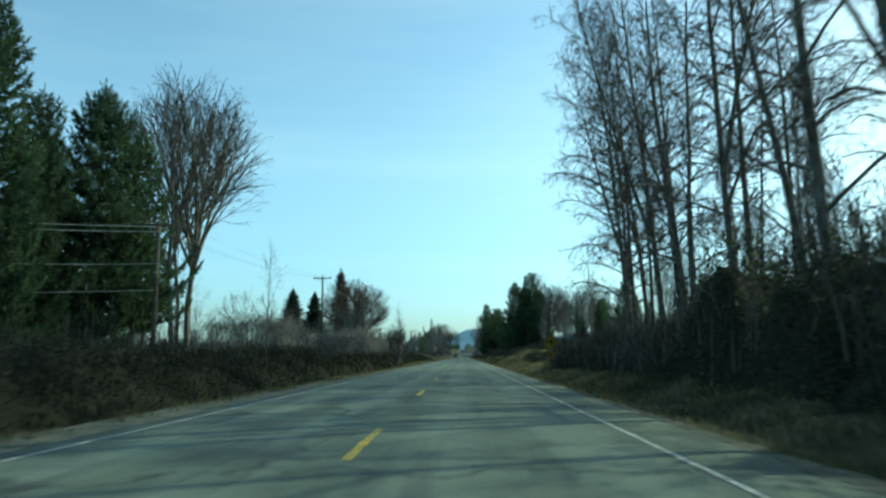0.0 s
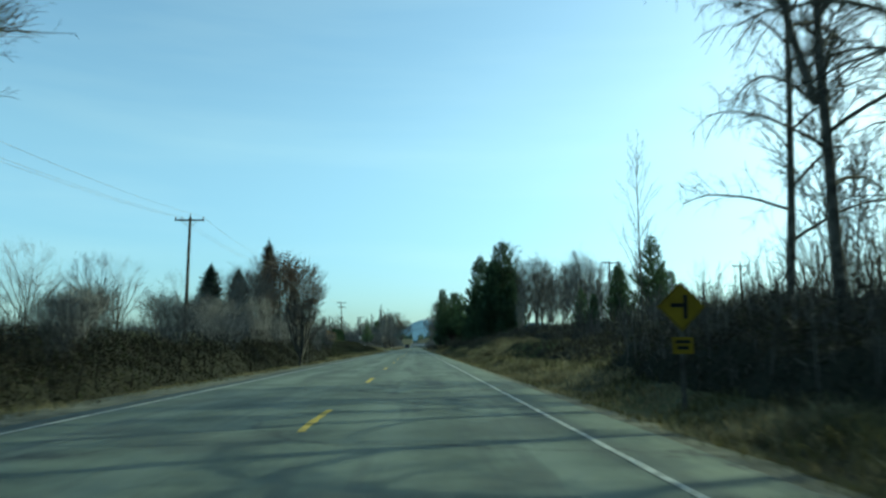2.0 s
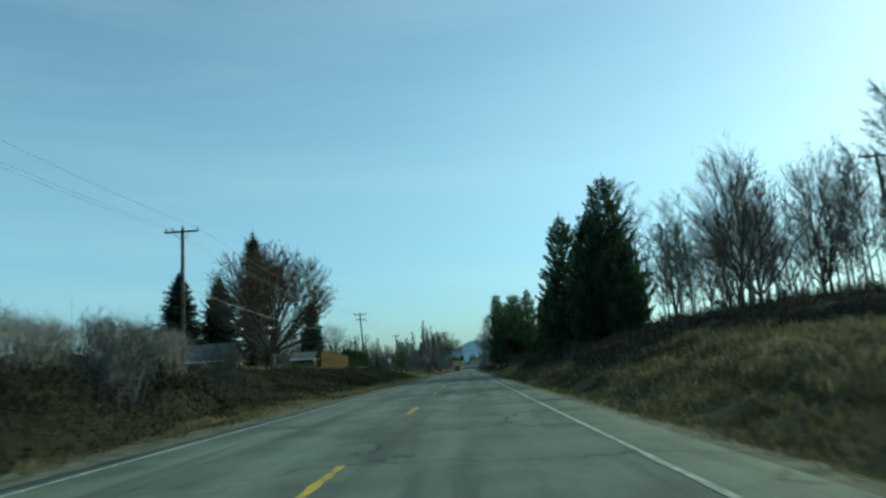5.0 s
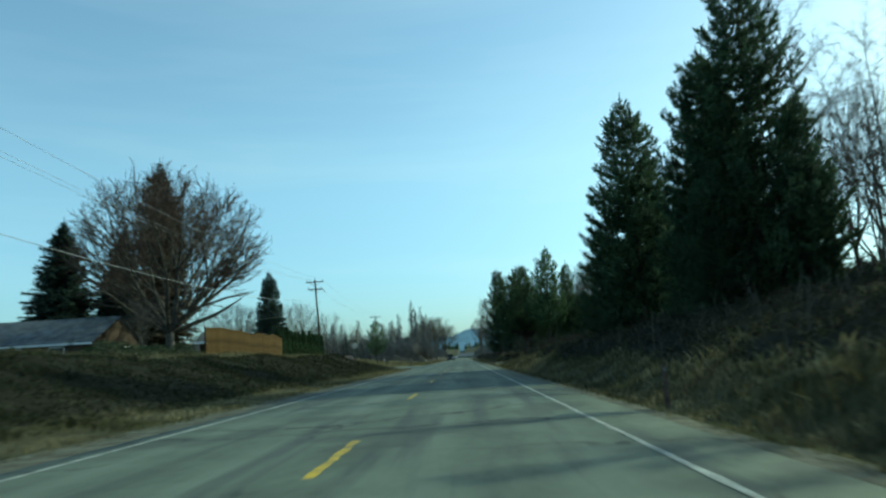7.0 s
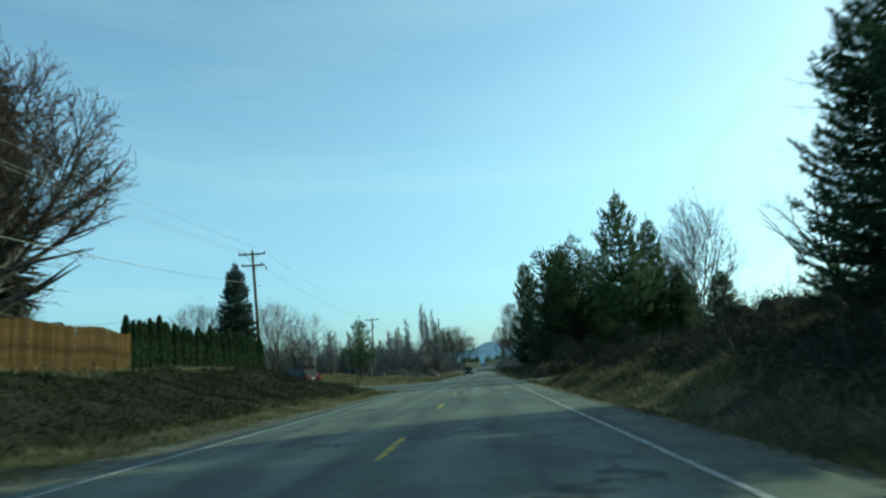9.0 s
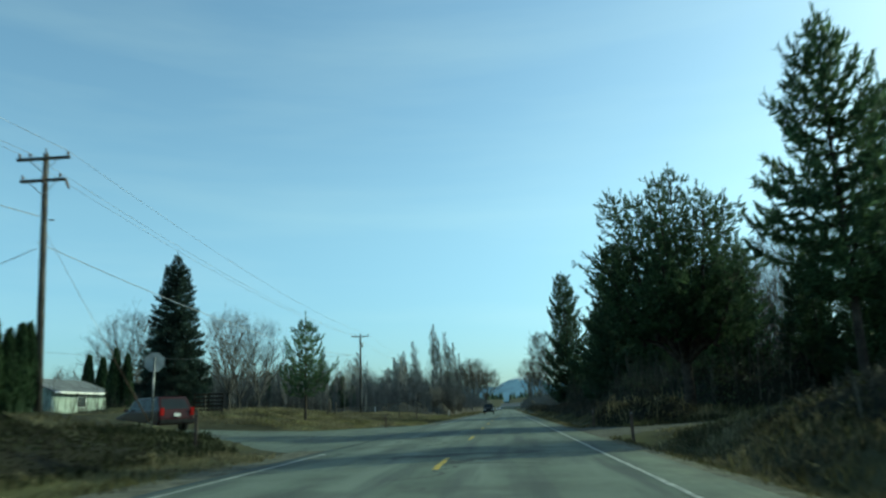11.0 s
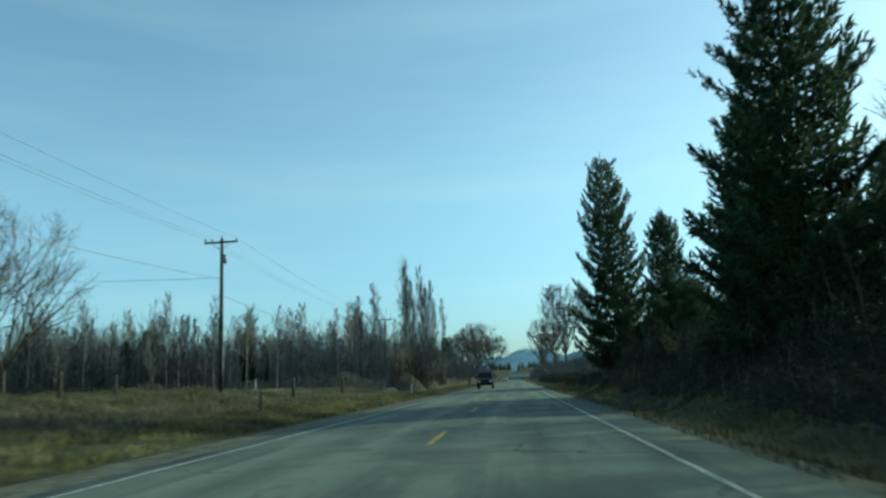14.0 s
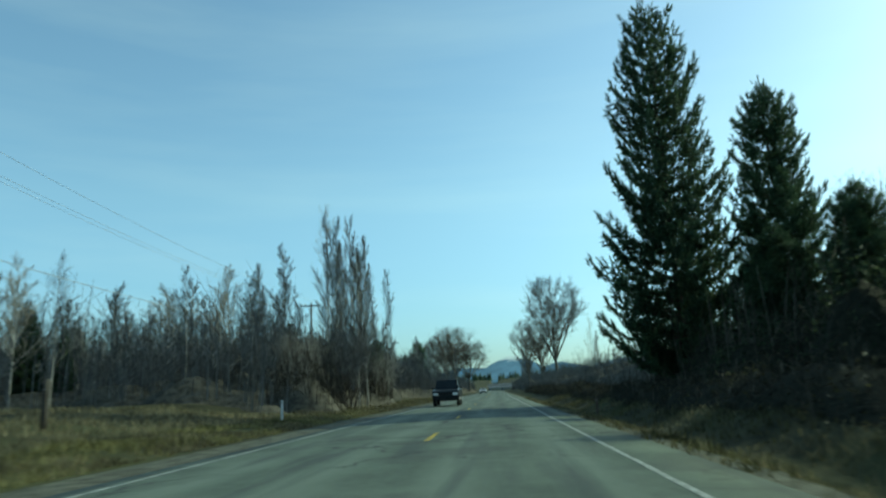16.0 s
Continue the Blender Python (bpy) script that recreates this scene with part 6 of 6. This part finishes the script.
# earth heap
heap = Shape()
for j in range(5):
    for i in range(10):
        a = 6.283 * i / 10
        q = j / 4
        heap.v.append(Vector((0.55 * math.cos(a) * (1 - q) * (1 + 0.2 * math.sin(3 * a)), 0.45 * math.sin(a) * (1 - q), 0.30 * q ** 0.7 - 0.05)))
heap.f = [(j * 10 + i, j * 10 + (i + 1) % 10, (j + 1) * 10 + (i + 1) % 10, (j + 1) * 10 + i) for j in range(4) for i in range(10)]
M_heap = surface("dark_soil", (0.02, 0.016, 0.012), (0.05, 0.04, 0.03), scale=4, bump=0.8, bump_scale=20)
ob = tagged(new("molehill", heap.mesh("molehill", M_heap)), "small dark heap of soil in the grass", "soil heap")
ob.location = (-14.0, 275.3, ground_height(-14.0, 275.3))


# board fence of the first house
def board_fence(x0, y0, x1, y1, height, material, label):
    fence = tagged(new("board_fence"), label, "fence")
    d = Vector((x1 - x0, y1 - y0, 0))
    n = int(d.length / 0.15)
    shared = None
    ang = math.atan2(d.y, d.x)
    r = random.Random(int(y0))
    for k in range(n):
        p = Vector((x0, y0, 0)) + d * ((k + 0.5) / n)
        if shared is None:
            ob = part("board", box(0.14, 0.02, height, (0, 0, height / 2 - 0.1), 0.003), material, fence)
            shared = ob.data
        else:
            ob = new("board", shared)
            ob.parent = fence
        ob.matrix_basis = Matrix.LocRotScale((p.x, p.y, ground_height(p.x, p.y) + r.uniform(-0.02, 0.02)), Euler((0, radians(r.uniform(-0.8, 0.8)), ang)), (1, 1, 1))
    m = int(d.length / 2.4)
    for k in range(m + 1):
        p = Vector((x0, y0, 0)) + d * (k / m)
        off = Vector((math.sin(ang), -math.cos(ang), 0)) * -0.08
        ob = part("post", box(0.1, 0.1, height + 0.1, (0, 0, height / 2 - 0.1), 0.006), material, fence)
        ob.location = (p.x + off.x, p.y + off.y, ground_height(p.x, p.y))
    return fence


board_fence(-16.95, 171.7, -17.2, 183.2, 1.95, M_cedarboard, "orange cedar board fence on top of the bank")
board_fence(-17.2, 183.3, -17.55, 194.5, 2.05, M_cedarboard, "orange cedar board fence on top of the bank")


# houses
def house(x, y, w, d, wall, ridge, siding, along, label, windows, chimney=False):
    """w along x, d along y; along: the axis of the ridge."""
    z = ground_height(x, y) - 0.05
    h_ = tagged(new("house"), label, "house")
    t = 0.2
    for nm, bw, bd, px, py in (("wall", w, t, 0, -d / 2 + t / 2), ("wall", w, t, 0, d / 2 - t / 2), ("wall", t, d - 2 * t, -w / 2 + t / 2, 0), ("wall", t, d - 2 * t, w / 2 - t / 2, 0)):
        part(nm, box(bw, bd, wall + 0.4, (px, py, wall / 2 - 0.2)), siding, h_)
    n = int(wall / 0.22)
    for k in range(n):
        zz = 0.12 + k * 0.22
        part("siding_board", box(w + 0.03, 0.015, 0.2, (0, -d / 2 - 0.0095, zz)), siding, h_)
        part("siding_board", box(0.015, d + 0.03, 0.2, (w / 2 + 0.0095, 0, zz)), siding, h_)
    span, run = (d, w) if along == "x" else (w, d)
    for s in (-1, 1):
        g = prism([(-span / 2, wall), (span / 2, wall), (0, ridge)], t, "x" if along == "x" else "y")
        gb = part("gable", g, siding, h_)
        if along == "x":
            gb.location = (s * (w / 2 - t / 2), 0, 0)
        else:
            gb.location = (0, s * (d / 2 - t / 2), 0)
        rise, half = ridge - wall, span / 2 + 0.45
        slope = math.atan2(rise, span / 2)
        ln = half / math.cos(slope)
        roof = tagged(new("roof"), "")
        roof.parent = h_
        courses = 9
        for c in range(courses):
            u = (c + 0.5) / courses * ln
            bm = box(run + 0.8, ln / courses + 0.06, 0.04, (0, 0, 0), 0, (math.degrees(-s * slope) - s * 2.0, 0, 0))
            bmesh.ops.translate(bm, verts=bm.verts, vec=(0, s * u * math.cos(slope), ridge + 0.10 - u * math.sin(slope)))
            if along == "y":
                bmesh.ops.rotate(bm, verts=bm.verts, matrix=Euler((0, 0, radians(90))).to_matrix())
            part("shingle_course", bm, M_shingle, roof)
        fas = box(run + 0.82, 0.03, 0.18, (0, s * (half + 0.02), wall - 0.45 * math.tan(slope) + 0.04))
        if along == "y":
            bmesh.ops.rotate(fas, verts=fas.verts, matrix=Euler((0, 0, radians(90))).to_matrix())
        part("fascia", fas, M_trimwhite, h_)
    for face, u, zz, ww, hh in windows:
        wd = new("window")
        wd.parent = h_
        for nm, mt, k, dep in (("frame", M_trimwhite, 0.09, 0.05), ("pane", M_glass, 0.0, 0.07)):
            bm = box(ww + k * 2, dep, hh + k * 2, (0, 0, 0)) if face == "y" else box(dep, ww + k * 2, hh + k * 2, (0, 0, 0))
            bmesh.ops.translate(bm, verts=bm.verts, vec=(u, -d / 2 - 0.02, zz) if face == "y" else (w / 2 + 0.02, u, zz))
            part(nm, bm, mt, wd)
    if chimney:
        part("chimney", box(0.7, 0.7, 1.6, (-w * 0.15, 0, ridge + 0.2), 0.01), surface("chimney_brick", (0.2, 0.1, 0.07), (0.3, 0.17, 0.12), scale=6), h_)
    h_.location = (x, y, z)
    return h_


house(-43.8, 198, 16.5, 11, 2.5, 5.1, M_sidingtan, "x", "low brown house with a grey shingle roof on the bank", (("y", -5, 1.5, 1.6, 1.1), ("y", 0.5, 1.5, 2.0, 1.1), ("y", 5, 1.5, 1.4, 1.1), ("x", -2.2, 1.5, 1.4, 1.1), ("x", 2.2, 1.5, 1.4, 1.1)))
house(-41.3, 255.5, 5.4, 9, 2.3, 3.4, M_sidinggreen, "y", "small grey-green house with a gable behind a hedge", (("y", -1.0, 1.4, 1.1, 0.9), ("x", 0, 1.4, 1.2, 0.9)))
house(-24.5, 197, 3.0, 3.0, 2.1, 2.9, M_oldboard, "x", "small brown garden shed behind the fence", (("x", 0, 1.4, 0.6, 0.5),))
barn = house(4.0, 743, 17, 10, 2.6, 4.6, M_sidingpale, "x", "long low pale building at the far end of the road", (("y", -8, 1.3, 1.6, 1.0), ("y", 0, 1.3, 1.6, 1.0), ("y", 8, 1.3, 1.6, 1.0)))


# arborvitae hedge, tree by tree
def arborvitae(seed, height, r_):
    r = random.Random(seed)
    wood, crown = Shape(), Shape()
    wood.tube([Vector((0, 0, -0.2)), Vector((0, 0, height * 0.9))], [0.07, 0.02], 6)
    for _ in range(1100):
        k = r.random() ** 0.8
        rad = r_ * (1 - k ** 2.4) ** 0.85 * r.uniform(0.72, 1.05) * (0.75 + 0.25 * smooth(0, 0.2, k))
        a = r.uniform(0, 6.283)
        p = Vector((math.cos(a) * rad * 0.75, math.sin(a) * rad * 0.75, height * k * 0.95))
        tip = p + Vector((math.cos(a) * 0.14, math.sin(a) * 0.14, r.uniform(0.16, 0.36)))
        crown.blade(p, tip, Vector((-math.sin(a), math.cos(a), 0)).lerp(rand_dir(r), 0.4).normalized(), r.uniform(0.05, 0.10))
    crown.tube([Vector((0, 0, height * k / 5)) for k in range(6)], [r_ * 0.62 * (1 - (k / 5) ** 2.4) ** 0.85 + 0.02 for k in range(6)], 9)
    return wood, crown


T_arb = [Grove(plant("arborvitae", arborvitae(401 + i, 3.4, 0.62), (M_conbark, M_hedge), "clipped dark green arborvitae in a hedge row", "hedge tree", "arborvitae hedge"), 3.4) for i in range(2)]
rnd = random.Random(9)
for k in range(36):
    y = 195.2 + k * 0.645
    T_arb[k % 2].put(-18.15 + rnd.uniform(-0.1, 0.1), y, 5.05 + rnd.uniform(-0.3, 0.25) - 0.008 * k, rnd.uniform(0, 360), 0.8)
for x, y, top in ((-34.2, 253, 7.3), (-33.3, 253.4, 6.8), (-42.0, 262, 7.7), (-40.8, 262.5, 7.4)):
    T_arb[0].put(x, y, top, rnd.uniform(0, 360), 0.75)


# vehicles: length along -y is the front, built at the origin
def wheel(parent, x, y, r_, w):
    tyre = part("wheel", rod((x - w / 2, y, r_), (x + w / 2, y, r_), r_, r_, 20), M_black, parent)
    part("rim", rod((x - w / 2 - 0.006, y, r_), (x + w / 2 + 0.006, y, r_), r_ * 0.6, r_ * 0.6, 14), M_aluminium, tyre)


def vehicle(name, label, category, side, roof, width, body_paint, wheels, lights, rails=False):
    """side: lower body outline (y, z); roof: cabin outline. Cabin narrows towards the top."""
    car = tagged(new(name), label, category)
    bm = prism(side, width, "x")
    bmesh.ops.bevel(bm, geom=[e for e in bm.edges], offset=0.05, segments=2, affect='EDGES', profile=0.6)
    part("body", bm, body_paint, car)
    bm = prism(roof, width * 0.92, "x")
    zs = [q[1] for q in roof]
    lo, hi = min(zs), max(zs)
    for v in bm.verts:
        v.co.x *= 1 - 0.16 * (v.co.z - lo) / (hi - lo)
    bmesh.ops.bevel(bm, geom=[e for e in bm.edges], offset=0.035, segments=2, affect='EDGES', profile=0.6)
    part("cabin", bm, body_paint, car)
    # panes, a little proud of the cabin
    ys = sorted(q[0] for q in roof)
    front_lo, rear_lo = ys[0], ys[-1]
    tops = sorted(q[0] for q in roof if q[1] > hi - 0.08)
    ft, rt = tops[0], tops[-1]

    def pane(nm, c):
        bm = bmesh.new()
        f = bm.faces.new([bm.verts.new(q) for q in c])
        bmesh.ops.solidify(bm, geom=[f], thickness=0.012)
        part(nm, bm, M_glass, car)

    def xw(z):
        return width * 0.46 * (1 - 0.16 * (z - lo) / (hi - lo))

    a, b = lo + 0.10, hi - 0.09

    def yf(z, y0, y1):
        return y0 + (y1 - y0) * (z - lo) / (hi - lo)

    for nm, y0, y1, o in (("windscreen", front_lo, ft, -0.014), ("rear_window", rear_lo, rt, 0.014)):
        pane(nm, [(-xw(a) + 0.1, yf(a, y0, y1) + o, a), (xw(a) - 0.1, yf(a, y0, y1) + o, a), (xw(b) - 0.1, yf(b, y0, y1) + o, b), (-xw(b) + 0.1, yf(b, y0, y1) + o, b)])
    for s in (-1, 1):
        m0, m1 = yf(a, front_lo, ft) + 0.16, yf(a, rear_lo, rt) - 0.16
        t0, t1 = yf(b, front_lo, ft) + 0.12, yf(b, rear_lo, rt) - 0.12
        mid = (m0 + m1) / 2
        for u0, u1, v0, v1 in ((m0, mid - 0.05, t0, mid - 0.05), (mid + 0.05, m1, mid + 0.05, t1)):
            pane("side_window", [(s * (xw(a) + 0.008), u0, a), (s * (xw(a) + 0.008), u1, a), (s * (xw(b) + 0.008), v1, b), (s * (xw(b) + 0.008), v0, b)])
        part("mirror", box(0.18, 0.1, 0.14, (s * (width / 2 + 0.08), front_lo + 0.35, lo + 0.12), 0.03), body_paint, car)
    for y, r_ in wheels:
        for s in (-1, 1):
            wheel(car, s * (width / 2 - 0.1), y, r_, 0.22)
    y0, y1 = min(q[0] for q in side), max(q[0] for q in side)
    for s in (-1, 1):
        part("headlight", box(0.34, 0.06, 0.17, (s * (width / 2 - 0.25), y0 - 0.01, lights[0]), 0.02), M_headlight, car)
        part("taillight", box(0.2, 0.06, 0.36, (s * (width / 2 - 0.14), y1 + 0.01, lights[1]), 0.02), M_taillight, car)
    part("grille", box(width * 0.5, 0.05, 0.2, (0, y0 - 0.008, lights[0]), 0.015), M_black, car)
    for y_, nm in ((y0 - 0.03, "front_bumper"), (y1 + 0.03, "rear_bumper")):
        part(nm, box(width * 0.98, 0.12, 0.2, (0, y_, 0.48), 0.03), M_chrome if rails else M_black, car)
    part("number_plate", box(0.32, 0.01, 0.15, (0, y1 + 0.035, 0.78)), M_whitepost, car, "plain pale number plate")
    return car


suv = vehicle("parked_car", "dark red estate car stopped on the side road", "car",
              [(-2.25, 0.35), (-2.3, 0.75), (-1.2, 0.98), (2.2, 1.0), (2.28, 0.6), (2.2, 0.33)],
              [(-1.35, 0.95), (-0.55, 1.62), (1.75, 1.62), (2.2, 0.97)], 1.78, M_redpaint, ((-1.42, 0.34), (1.38, 0.34)), (0.68, 0.92))
suv.location, suv.rotation_euler = (-17.3, 226.4, ground_height(-17.3, 226.4) + 0.06), (0, 0, radians(-128))
truck = vehicle("pickup_truck", "black pickup truck in the oncoming lane", "pickup truck",
                [(-2.7, 0.42), (-2.78, 0.62), (-2.74, 1.08), (-1.45, 1.20), (2.75, 1.20), (2.8, 0.8), (2.7, 0.48)],
                [(-1.45, 1.16), (-0.85, 1.88), (0.80, 1.88), (0.95, 1.16)], 1.9, M_blackpaint, ((-1.75, 0.39), (1.75, 0.39)), (0.85, 0.95))
truck.location = (-3.45, 329.0, 0.025)
sedan = vehicle("far_car", "small silver saloon car far down the road", "car",
                [(-2.2, 0.3), (-2.25, 0.65), (-1.2, 0.88), (2.1, 0.92), (2.2, 0.6), (2.1, 0.3)],
                [(-1.25, 0.86), (-0.4, 1.42), (0.9, 1.42), (1.7, 0.9)], 1.75, M_silverpaint, ((-1.35, 0.32), (1.3, 0.32)), (0.62, 0.78))
sedan.location = (-3.3, 470.0, 0.03)
